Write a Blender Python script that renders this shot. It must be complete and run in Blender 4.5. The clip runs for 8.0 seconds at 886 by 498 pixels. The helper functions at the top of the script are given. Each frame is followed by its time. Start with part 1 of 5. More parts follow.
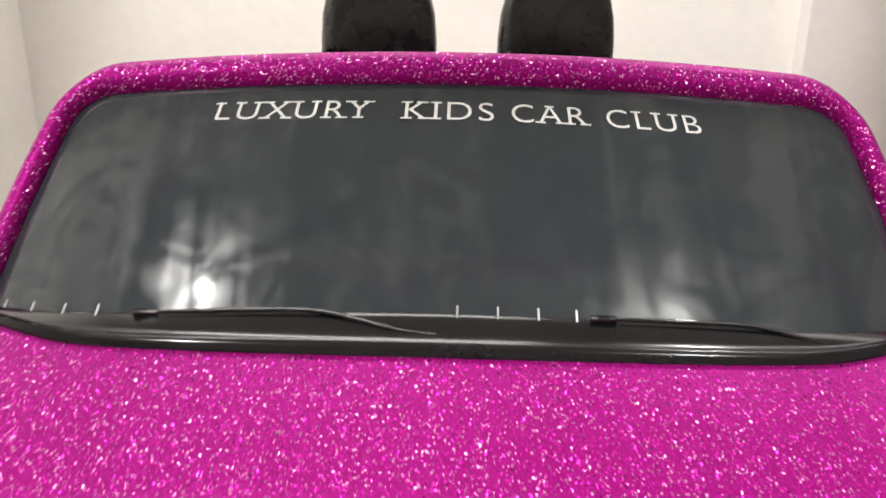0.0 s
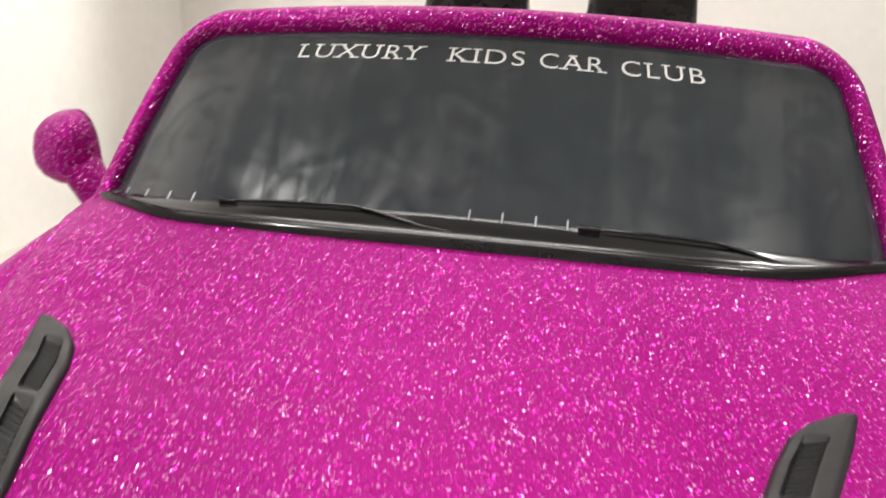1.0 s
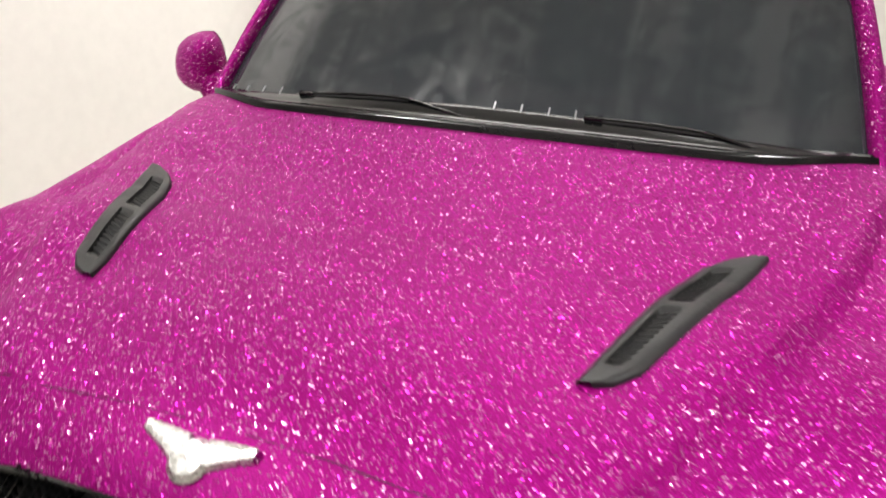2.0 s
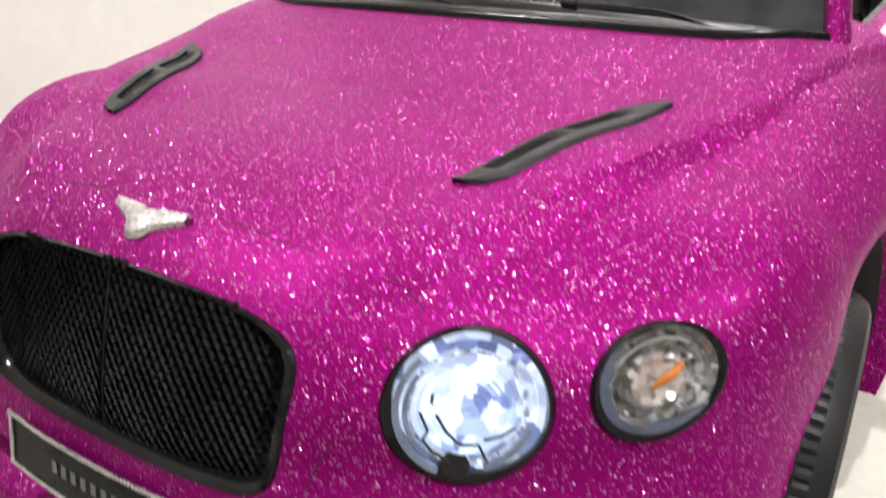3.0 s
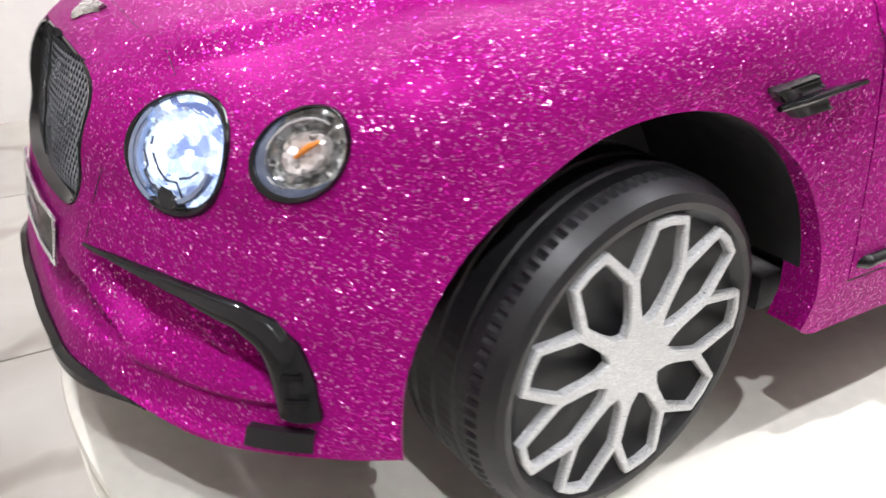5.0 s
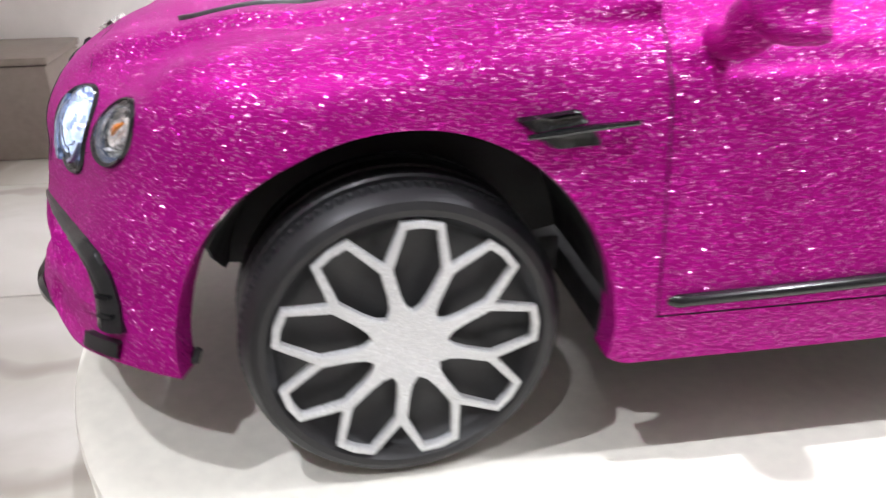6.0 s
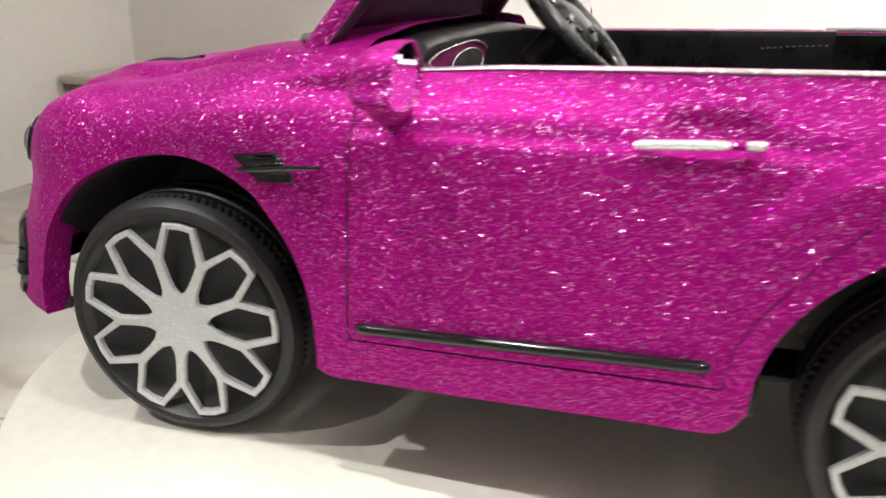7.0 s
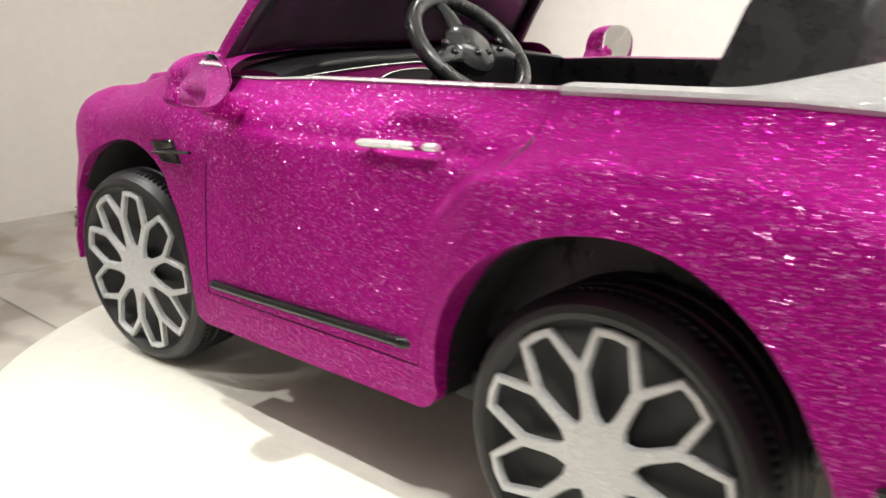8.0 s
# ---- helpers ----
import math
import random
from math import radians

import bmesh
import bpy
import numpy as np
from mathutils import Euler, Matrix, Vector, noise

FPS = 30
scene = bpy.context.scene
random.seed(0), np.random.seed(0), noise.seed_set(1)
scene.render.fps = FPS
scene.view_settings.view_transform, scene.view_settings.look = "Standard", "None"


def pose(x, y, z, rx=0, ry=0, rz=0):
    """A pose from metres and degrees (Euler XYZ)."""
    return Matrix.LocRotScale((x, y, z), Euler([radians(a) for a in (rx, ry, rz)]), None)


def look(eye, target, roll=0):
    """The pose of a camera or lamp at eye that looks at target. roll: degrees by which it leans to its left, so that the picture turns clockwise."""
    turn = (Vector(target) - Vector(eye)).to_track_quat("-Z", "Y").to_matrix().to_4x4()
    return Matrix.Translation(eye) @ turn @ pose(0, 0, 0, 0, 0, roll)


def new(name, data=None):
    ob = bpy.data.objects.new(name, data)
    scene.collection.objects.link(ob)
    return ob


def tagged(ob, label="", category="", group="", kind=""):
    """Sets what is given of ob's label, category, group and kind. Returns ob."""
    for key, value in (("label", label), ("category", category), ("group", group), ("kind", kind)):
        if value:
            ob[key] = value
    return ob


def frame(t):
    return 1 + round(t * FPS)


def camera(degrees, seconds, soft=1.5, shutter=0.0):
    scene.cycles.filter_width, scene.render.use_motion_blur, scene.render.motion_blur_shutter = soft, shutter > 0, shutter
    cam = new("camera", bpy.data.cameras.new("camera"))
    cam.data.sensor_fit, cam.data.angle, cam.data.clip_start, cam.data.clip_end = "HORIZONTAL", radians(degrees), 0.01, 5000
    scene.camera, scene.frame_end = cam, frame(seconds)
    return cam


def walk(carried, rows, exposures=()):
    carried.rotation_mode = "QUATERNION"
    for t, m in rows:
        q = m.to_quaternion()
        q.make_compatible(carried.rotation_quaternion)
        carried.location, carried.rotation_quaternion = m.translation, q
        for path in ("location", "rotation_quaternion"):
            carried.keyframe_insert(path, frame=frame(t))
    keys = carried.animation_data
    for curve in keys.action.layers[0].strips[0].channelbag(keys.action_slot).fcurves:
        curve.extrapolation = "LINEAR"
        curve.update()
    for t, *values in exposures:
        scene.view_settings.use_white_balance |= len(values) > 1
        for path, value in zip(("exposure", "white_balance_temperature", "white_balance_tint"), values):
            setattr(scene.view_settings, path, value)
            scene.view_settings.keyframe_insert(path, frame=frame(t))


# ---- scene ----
cam = camera(56.0, 8.0, shutter=0.5)
PATH = [
    (0, (0.0110, -0.3585, 0.7147), (-0.0443, 1.5245, 0.0429), 0.79),
    (0.5, (0.0477, -0.4170, 0.7055), (-0.1393, 1.4577, 0.0342), 1.28),
    (1, (0.1061, -0.4801, 0.6963), (-0.2573, 1.3621, 0.0076), 1.73),
    (1.2, (0.1273, -0.5036, 0.6898), (-0.3112, 1.3163, -0.0144), 1.90),
    (2.3, (0.3252, -0.6022, 0.6516), (-0.5075, 1.0484, -0.1115), -0.07),
    (2.5, (0.3687, -0.6087, 0.6424), (-0.5295, 1.0027, -0.1300), -0.38),
    (3, (0.4520, -0.6204, 0.5986), (-0.5718, 0.9024, -0.1971), -0.73),
    (3.5, (0.4877, -0.6187, 0.5474), (-0.5652, 0.8509, -0.3080), -1.07),
    (4, (0.5396, -0.6100, 0.5277), (-0.5805, 0.7891, -0.3600), -1.76),
    (4.5, (0.6629, -0.5283, 0.5253), (-0.6446, 0.6877, -0.3757), -1.12),
    (4.7, (0.7255, -0.4825, 0.5262), (-0.6883, 0.6169, -0.3640), -0.25),
    (5.8, (1.0180, -0.1504, 0.5372), (-0.7688, 0.2453, -0.2695), -0.73),
    (6, (1.0731, -0.0559, 0.5426), (-0.7438, 0.2083, -0.2506), -0.55),
    (6.5, (1.1774, 0.2368, 0.5426), (-0.6855, 0.1047, -0.1730), 0.04),
    (7, (1.1718, 0.5993, 0.5478), (-0.6297, -0.0091, -0.0723), 0.24),
    (7.5, (1.1169, 0.9024, 0.5554), (-0.5362, -0.0607, -0.0274), 0.02),
    (8, (1.0094, 1.1810, 0.5347), (-0.4300, -0.0984, -0.0054), 0.02),
]
walk(cam, [(t, look(eye, target, roll)) for t, eye, target, roll in PATH],
     [(0, -0.15, 6500, 10), (1.2, -0.25, 6500, 10), (2.3, -0.4, 6450, 11), (3.0, -0.35, 6400, 12), (4.2, 0.0, 6250, 13), (5.0, 0.1, 6050, 14),
      (6.0, 0.15, 5950, 15), (6.6, 0.05, 6150, 13), (7.0, -0.1, 6400, 10), (8.0, 0.0, 6500, 10)])

from mathutils.bvhtree import BVHTree

# ---- light ----
world = bpy.data.worlds.new("showroom_air")
scene.world = world
world.use_nodes = True
world.node_tree.nodes["Background"].inputs[0].default_value = (1.0, 0.97, 0.93, 1)
world.node_tree.nodes["Background"].inputs[1].default_value = 0.13


TINT = (1.0, 0.98, 0.945)


def spot(name, eye, target, watts, degrees, size, tint=(1.0, 0.95, 0.88), blend=0.25):
    data = bpy.data.lights.new(name, "SPOT")
    data.energy, data.spot_size, data.spot_blend, data.shadow_soft_size, data.color = watts, radians(degrees), blend, size, tint
    ob = new(name, data)
    ob.matrix_world = look(eye, target)
    return ob


def ceiling_fill(name, x, y, z, width, depth, watts, tint=(1.0, 0.97, 0.93)):
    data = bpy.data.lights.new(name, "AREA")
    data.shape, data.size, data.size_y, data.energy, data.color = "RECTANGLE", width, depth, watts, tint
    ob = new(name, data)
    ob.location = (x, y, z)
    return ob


spot("track_spot_front", (-1.16, -0.72, 2.60), (-0.42, -0.20, 0.38), 235, 42, 0.035, TINT, 1.0)
spot("track_spot_corner", (1.02, -1.00, 2.60), (0.48, 0.02, 0.28), 140, 30, 0.03, TINT, 0.7)
# Unseen spot, added only to brighten the front wing.
spot("track_spot_wing", (2.00, -0.60, 2.30), (0.40, -0.24, 0.28), 150, 18, 0.03, TINT, 0.7)
spot("track_spot_side", (0.66, -0.10, 2.60), (1.00, 0.52, 0.0), 215, 35, 0.03, TINT, 0.5)
spot("track_spot_rear", (1.0, 1.7, 2.60), (0.45, 0.95, 0.2), 170, 44, 0.03, TINT, 0.5)
# Three unseen washers, added to lift the tone of the walls.
spot("track_spot_wall", (0.2, 1.2, 2.65), (-1.35, 0.75, 0.95), 400, 52, 0.04, TINT, 0.5)
spot("track_spot_wall", (0.3, 0.4, 2.65), (0.1, 2.2, 0.8), 260, 52, 0.04, TINT, 0.5)
spot("track_spot_wall", (0.6, 0.6, 2.65), (-0.7, -1.42, 0.7), 20, 42, 0.04, TINT, 0.5)
# Soft fill added from above; no such panels are known.
ceiling_fill("ceiling_panel_light", -0.5, 1.75, 2.68, 1.6, 0.4, 35)
ceiling_fill("ceiling_panel_light", 1.6, 1.75, 2.68, 1.6, 0.4, 10)


# ---- materials ----
def material(name):
    m = bpy.data.materials.new(name)
    m.use_nodes = True
    nt = m.node_tree
    return m, nt.nodes, nt.links, nt.nodes["Principled BSDF"]


def lerp(a, b, f):
    return a + (b - a) * f


def node(nodes, kind, **values):
    n = nodes.new(kind)
    for key, value in values.items():
        n.inputs[key].default_value = value
    return n


def ramp(nodes, stops):
    r = nodes.new("ShaderNodeValToRGB")
    while len(r.color_ramp.elements) < len(stops):
        r.color_ramp.elements.new(0.5)
    for e, (p, c) in zip(r.color_ramp.elements, stops):
        e.position, e.color = p, (c if len(c) == 4 else (*c, 1))
    return r


def simple(name, colour, rough, metal=0.0, vary=0.15, scale=30.0, bump=0.0, bump_scale=300.0, coat=0.0):
    """A surface with two scales of variation in its tone and its gloss, and a fine relief."""
    m, nodes, links, bsdf = material(name)
    place = nodes.new("ShaderNodeTexCoord")
    big = node(nodes, "ShaderNodeTexNoise", Scale=scale, Detail=5.0)
    small = node(nodes, "ShaderNodeTexNoise", Scale=scale * 11, Detail=2.0)
    links.new(place.outputs["Object"], big.inputs["Vector"])
    links.new(place.outputs["Object"], small.inputs["Vector"])
    both = nodes.new("ShaderNodeMath")
    both.operation = "ADD"
    links.new(big.outputs["Fac"], both.inputs[0])
    links.new(small.outputs["Fac"], both.inputs[1])
    lo, hi = [c * (1 - vary) for c in colour], [min(1, c * (1 + vary)) for c in colour]
    r = ramp(nodes, [(0.35, lo), (0.65, hi)])
    half = nodes.new("ShaderNodeMath")
    half.operation = "MULTIPLY"
    half.inputs[1].default_value = 0.5
    links.new(both.outputs[0], half.inputs[0])
    links.new(half.outputs[0], r.inputs["Fac"])
    links.new(r.outputs["Color"], bsdf.inputs["Base Color"])
    rr = ramp(nodes, [(0.3, (max(0.02, rough * 0.8),) * 3), (0.7, (min(1, rough * 1.2),) * 3)])
    links.new(big.outputs["Fac"], rr.inputs["Fac"])
    links.new(rr.outputs["Color"], bsdf.inputs["Roughness"])
    bsdf.inputs["Metallic"].default_value = metal
    bsdf.inputs["Coat Weight"].default_value = coat
    if bump:
        grain = node(nodes, "ShaderNodeTexNoise", Scale=bump_scale, Detail=3.0)
        links.new(place.outputs["Object"], grain.inputs["Vector"])
        b = node(nodes, "ShaderNodeBump", Strength=bump, Distance=0.001)
        links.new(grain.outputs["Fac"], b.inputs["Height"])
        links.new(b.outputs["Normal"], bsdf.inputs["Normal"])
    return m


def tilted(nodes, links, vor, amount):
    """The surface's normal, tilted by chance for each cell of a Voronoi pattern."""
    geo = nodes.new("ShaderNodeNewGeometry")
    sub = nodes.new("ShaderNodeVectorMath")
    sub.operation = "SUBTRACT"
    sub.inputs[1].default_value = (0.5, 0.5, 0.5)
    links.new(vor.outputs["Color"], sub.inputs[0])
    mul = nodes.new("ShaderNodeVectorMath")
    mul.operation = "SCALE"
    mul.inputs["Scale"].default_value = amount
    links.new(sub.outputs[0], mul.inputs[0])
    add = nodes.new("ShaderNodeVectorMath")
    add.operation = "ADD"
    links.new(geo.outputs["Normal"], add.inputs[0])
    links.new(mul.outputs[0], add.inputs[1])
    nor = nodes.new("ShaderNodeVectorMath")
    nor.operation = "NORMALIZE"
    links.new(add.outputs[0], nor.inputs[0])
    return nor.outputs[0]


def glitter(name, base, bright, flake, fine, sizes, tilt, metal, rough):
    """A smooth film of colour with flat foil flecks strewn in it, each turned its own way. sizes: flecks to the metre, the share of them that is there, their radius."""
    m, nodes, links, bsdf = material(name)
    place = nodes.new("ShaderNodeTexCoord")
    grain = node(nodes, "ShaderNodeTexVoronoi", Scale=fine)
    links.new(place.outputs["Object"], grain.inputs["Vector"])
    links.new(tilted(nodes, links, grain, 0.08), bsdf.inputs["Normal"])
    split = nodes.new("ShaderNodeSeparateColor")
    links.new(grain.outputs["Color"], split.inputs[0])
    cloud = node(nodes, "ShaderNodeTexNoise", Scale=14.0, Detail=4.0)
    links.new(place.outputs["Object"], cloud.inputs["Vector"])
    mixed = nodes.new("ShaderNodeMath")
    mixed.operation = "MULTIPLY_ADD"
    mixed.inputs[1].default_value = 0.35
    links.new(cloud.outputs["Fac"], mixed.inputs[0])
    scaled = nodes.new("ShaderNodeMath")
    scaled.operation = "MULTIPLY"
    scaled.inputs[1].default_value = 0.8
    links.new(split.outputs[0], scaled.inputs[0])
    links.new(scaled.outputs[0], mixed.inputs[2])
    r = ramp(nodes, [(0.1, [c * 0.94 for c in base]), (0.75, base), (0.97, bright)])
    links.new(mixed.outputs[0], r.inputs["Fac"])
    links.new(r.outputs["Color"], bsdf.inputs["Base Color"])
    bsdf.inputs["Metallic"].default_value = metal
    bsdf.inputs["Roughness"].default_value = rough
    bsdf.inputs["Specular IOR Level"].default_value = 0.06
    white = [lerp(c, 1.0, 0.42) for c in flake]
    under = bsdf
    for size, share, radius in sizes:
        chips = node(nodes, "ShaderNodeTexVoronoi", Scale=size)
        links.new(place.outputs["Object"], chips.inputs["Vector"])
        pick = nodes.new("ShaderNodeSeparateColor")
        links.new(chips.outputs["Color"], pick.inputs[0])
        few = nodes.new("ShaderNodeMath")
        few.operation = "LESS_THAN"
        few.inputs[1].default_value = share
        lot = nodes.new("ShaderNodeMath")
        lot.operation = "MULTIPLY"
        lot.inputs[1].default_value = 53.7
        links.new(pick.outputs[1], lot.inputs[0])
        drawn = nodes.new("ShaderNodeMath")
        drawn.operation = "FRACT"
        links.new(lot.outputs[0], drawn.inputs[0])
        links.new(drawn.outputs[0], few.inputs[0])
        disc = nodes.new("ShaderNodeMath")
        disc.operation = "LESS_THAN"
        disc.inputs[1].default_value = radius
        links.new(chips.outputs["Distance"], disc.inputs[0])
        both = nodes.new("ShaderNodeMath")
        both.operation = "MULTIPLY"
        links.new(few.outputs[0], both.inputs[0])
        links.new(disc.outputs[0], both.inputs[1])
        half = nodes.new("ShaderNodeMath")
        half.operation = "MULTIPLY"
        half.inputs[1].default_value = 0.68
        links.new(both.outputs[0], half.inputs[0])
        foil = nodes.new("ShaderNodeBsdfPrincipled")
        hue = ramp(nodes, [(0.0, flake), (0.60, flake), (0.64, white), (1.0, white)])
        links.new(pick.outputs[2], hue.inputs["Fac"])
        links.new(hue.outputs["Color"], foil.inputs["Base Color"])
        foil.inputs["Metallic"].default_value, foil.inputs["Roughness"].default_value = 1.0, 0.255
        links.new(tilted(nodes, links, chips, tilt), foil.inputs["Normal"])
        mix = nodes.new("ShaderNodeMixShader")
        links.new(half.outputs[0], mix.inputs[0])
        links.new(under.outputs[0], mix.inputs[1])
        links.new(foil.outputs[0], mix.inputs[2])
        under = mix
    links.new(under.outputs[0], nodes["Material Output"].inputs["Surface"])
    return m


PINK = glitter("pink_glitter", (0.30, 0.004, 0.165), (0.42, 0.006, 0.26), (0.90, 0.035, 0.62), 1250.0, ((780.0, 0.34, 0.43), (470.0, 0.27, 0.41)), 1.20, 0.25, 0.45)
SILVER_GLITTER = glitter("silver_glitter", (0.55, 0.56, 0.56), (0.8, 0.81, 0.81), (0.9, 0.9, 0.9), 1300.0, ((800.0, 0.3, 0.36), (500.0, 0.2, 0.30)), 0.9, 0.35, 0.40)
BLACK = simple("black_plastic", (0.012, 0.012, 0.013), 0.38, vary=0.3, bump=0.1)
COWL = simple("satin_black_plastic", (0.009, 0.009, 0.010), 0.17, vary=0.3)
COWL.node_tree.nodes["Principled BSDF"].inputs["Specular IOR Level"].default_value = 0.4
GLOSS = simple("gloss_black_plastic", (0.008, 0.008, 0.009), 0.12, vary=0.3)
MATT = simple("matt_black_plastic", (0.011, 0.011, 0.012), 0.6, vary=0.3, bump=0.25)
RUBBER = simple("tyre_rubber", (0.011, 0.011, 0.012), 0.44, vary=0.25, bump=0.2)
SILVER = simple("silver_paint", (0.6, 0.6, 0.62), 0.35, metal=0.7, vary=0.1)
WHITE = simple("white_vinyl", (0.85, 0.85, 0.83), 0.5, vary=0.04)
LEATHER = simple("black_leatherette", (0.014, 0.014, 0.015), 0.3, vary=0.3, bump=0.25, bump_scale=500)
WALL = simple("white_wall_paint", (0.80, 0.78, 0.74), 0.7, vary=0.03, scale=3.0, bump=0.05)
CEILING = simple("white_ceiling_paint", (0.8, 0.79, 0.77), 0.8, vary=0.03, scale=3.0)
STAND = simple("ivory_stand_paint", (0.72, 0.70, 0.62), 0.42, vary=0.06, scale=5.0, bump=0.05)
LENS_WHITE = simple("lamp_reflector", (0.85, 0.88, 0.95), 0.08, metal=0.9, vary=0.1, scale=80)
ORANGE = simple("amber_bulb", (0.8, 0.25, 0.03), 0.25, vary=0.1)


def glass_material(name, tint, alpha, haze=0.0):
    m, nodes, links, bsdf = material(name)
    bsdf.inputs["Base Color"].default_value = (*tint, 1)
    bsdf.inputs["Roughness"].default_value = 0.03
    bsdf.inputs["Alpha"].default_value = alpha
    if haze:
        place = nodes.new("ShaderNodeTexCoord")
        swirl = node(nodes, "ShaderNodeTexNoise", Scale=20.0, Detail=8.0, Distortion=1.5)
        links.new(place.outputs["Object"], swirl.inputs["Vector"])
        # Upright smears in the coat, doubling as reflected bands of the ceiling.
        stretch = node(nodes, "ShaderNodeMapping", Scale=(9.0, 1.1, 1.1))
        links.new(place.outputs["Object"], stretch.inputs["Vector"])
        smear_bands = node(nodes, "ShaderNodeTexNoise", Scale=1.6, Detail=6.0, Roughness=0.6, Distortion=0.8)
        links.new(stretch.outputs[0], smear_bands.inputs["Vector"])
        both = node(nodes, "ShaderNodeMix", Factor=0.6)
        links.new(swirl.outputs["Fac"], both.inputs[2])
        links.new(smear_bands.outputs["Fac"], both.inputs[3])
        marks = ramp(nodes, [(0.44, (haze * 0.15,) * 3), (0.51, (haze,) * 3), (0.58, (min(1, haze * 2.6),) * 3)])
        links.new(both.outputs[0], marks.inputs["Fac"])
        links.new(marks.outputs["Color"], bsdf.inputs["Coat Weight"])
    bsdf.inputs["Coat Roughness"].default_value = 0.26
    return m


TINTED = glass_material("tinted_glass", (0.036, 0.046, 0.053), 0.9, 0.36)


def clear_cover(name):
    """Clear moulded plastic: it lets through what it does not mirror."""
    m, nodes, links, bsdf = material(name)
    through_it = nodes.new("ShaderNodeBsdfTransparent")
    mirrored_in_it = node(nodes, "ShaderNodeBsdfGlossy", Roughness=0.05)
    share = node(nodes, "ShaderNodeFresnel", IOR=1.5)
    mix = nodes.new("ShaderNodeMixShader")
    links.new(share.outputs[0], mix.inputs[0])
    links.new(through_it.outputs[0], mix.inputs[1])
    links.new(mirrored_in_it.outputs[0], mix.inputs[2])
    links.new(mix.outputs[0], nodes["Material Output"].inputs["Surface"])
    return m


CLEAR = clear_cover("clear_lens")


VENT = simple("vent_black", (0.013, 0.013, 0.014), 0.45, vary=0.2, bump=0.2)
RIM = simple("wheel_disc_grey", (0.012, 0.012, 0.013), 0.5, vary=0.25)
NET = simple("grille_black", (0.009, 0.009, 0.011), 0.30, vary=0.2)
PLATE = simple("plate_black", (0.05, 0.056, 0.047), 0.10, vary=0.2, scale=12)
CRYSTAL = simple("rhinestone", (0.85, 0.85, 0.86), 0.08, metal=0.85, vary=0.1, scale=400)
PLATE_INK = simple("dull_grey_lettering", (0.20, 0.21, 0.20), 0.5, vary=0.15)
GREY_INK = simple("grey_lettering", (0.42, 0.43, 0.44), 0.5, vary=0.1)
BADGE = simple("badge_silver", (0.80, 0.79, 0.76), 0.28, metal=0.75, vary=0.2, scale=250)
SILVER_BRIGHT = simple("bright_silver_trim", (0.78, 0.78, 0.78), 0.25, metal=0.6, vary=0.1)
PINK_SATIN = simple("pink_satin_plastic", (0.22, 0.008, 0.11), 0.35, vary=0.1)
LEATHER_GLOSS = simple("gloss_moulded_black", (0.020, 0.020, 0.021), 0.28, vary=0.3, bump=0.06)
GREY_PLASTIC = simple("dark_grey_plastic", (0.022, 0.023, 0.025), 0.2, vary=0.2)
MIRROR = simple("mirror_silver", (0.85, 0.86, 0.87), 0.03, metal=1.0, vary=0.02)
WALL_ROSE = simple("rose_white_paint", (0.74, 0.69, 0.68), 0.7, vary=0.03, scale=3.0, bump=0.05)
TAUPE = simple("taupe_laminate", (0.25, 0.21, 0.18), 0.5, vary=0.1, scale=6.0)
CREAM = simple("cream_plastic", (0.55, 0.50, 0.43), 0.4, vary=0.05, scale=6.0)
GROUT = simple("tile_grout", (0.16, 0.15, 0.135), 0.8, vary=0.15)


def faceted(name, colour, cells, tilt, rough, metal, glow=0.0, tint=(0.75, 0.87, 1.0), dark=0.55, shade=(1, 1, 1)):
    """Pressed reflector or lens: many small flat facets, each turned its own way. With glow, the facets also emit."""
    m, nodes, links, bsdf = material(name)
    place = nodes.new("ShaderNodeTexCoord")
    vor = node(nodes, "ShaderNodeTexVoronoi", Scale=cells)
    links.new(place.outputs["Object"], vor.inputs["Vector"])
    links.new(tilted(nodes, links, vor, tilt), bsdf.inputs["Normal"])
    split = nodes.new("ShaderNodeSeparateColor")
    links.new(vor.outputs["Color"], split.inputs[0])
    r = ramp(nodes, [(0.1, [c * dark * k for c, k in zip(colour, shade)]), (0.7 if glow else 0.9, colour)])
    links.new(split.outputs[0], r.inputs["Fac"])
    links.new(r.outputs["Color"], bsdf.inputs["Base Color"])
    bsdf.inputs["Roughness"].default_value, bsdf.inputs["Metallic"].default_value = rough, metal
    # Emission is put into the facets themselves, with no bulb behind them.
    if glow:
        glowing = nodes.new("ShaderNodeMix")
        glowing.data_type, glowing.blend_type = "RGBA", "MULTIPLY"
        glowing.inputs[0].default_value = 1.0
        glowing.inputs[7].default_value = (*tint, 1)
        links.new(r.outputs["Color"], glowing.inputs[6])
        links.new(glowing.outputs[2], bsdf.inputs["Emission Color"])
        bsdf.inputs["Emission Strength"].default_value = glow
    return m


FACET = faceted("lamp_facet", (0.94, 0.96, 1.0), 300.0, 1.2, 0.08, 0.3, dark=0.4)
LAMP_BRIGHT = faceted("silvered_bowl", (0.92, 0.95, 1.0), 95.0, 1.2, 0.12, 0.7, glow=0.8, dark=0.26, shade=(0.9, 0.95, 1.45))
LAMP_DARK = faceted("smoky_bowl", (0.92, 0.93, 0.90), 210.0, 1.0, 0.12, 0.5, dark=0.34)
INNER_SMOKE = faceted("smoky_inner_lens", (0.93, 0.86, 0.82), 190.0, 1.0, 0.12, 0.4, dark=0.36)
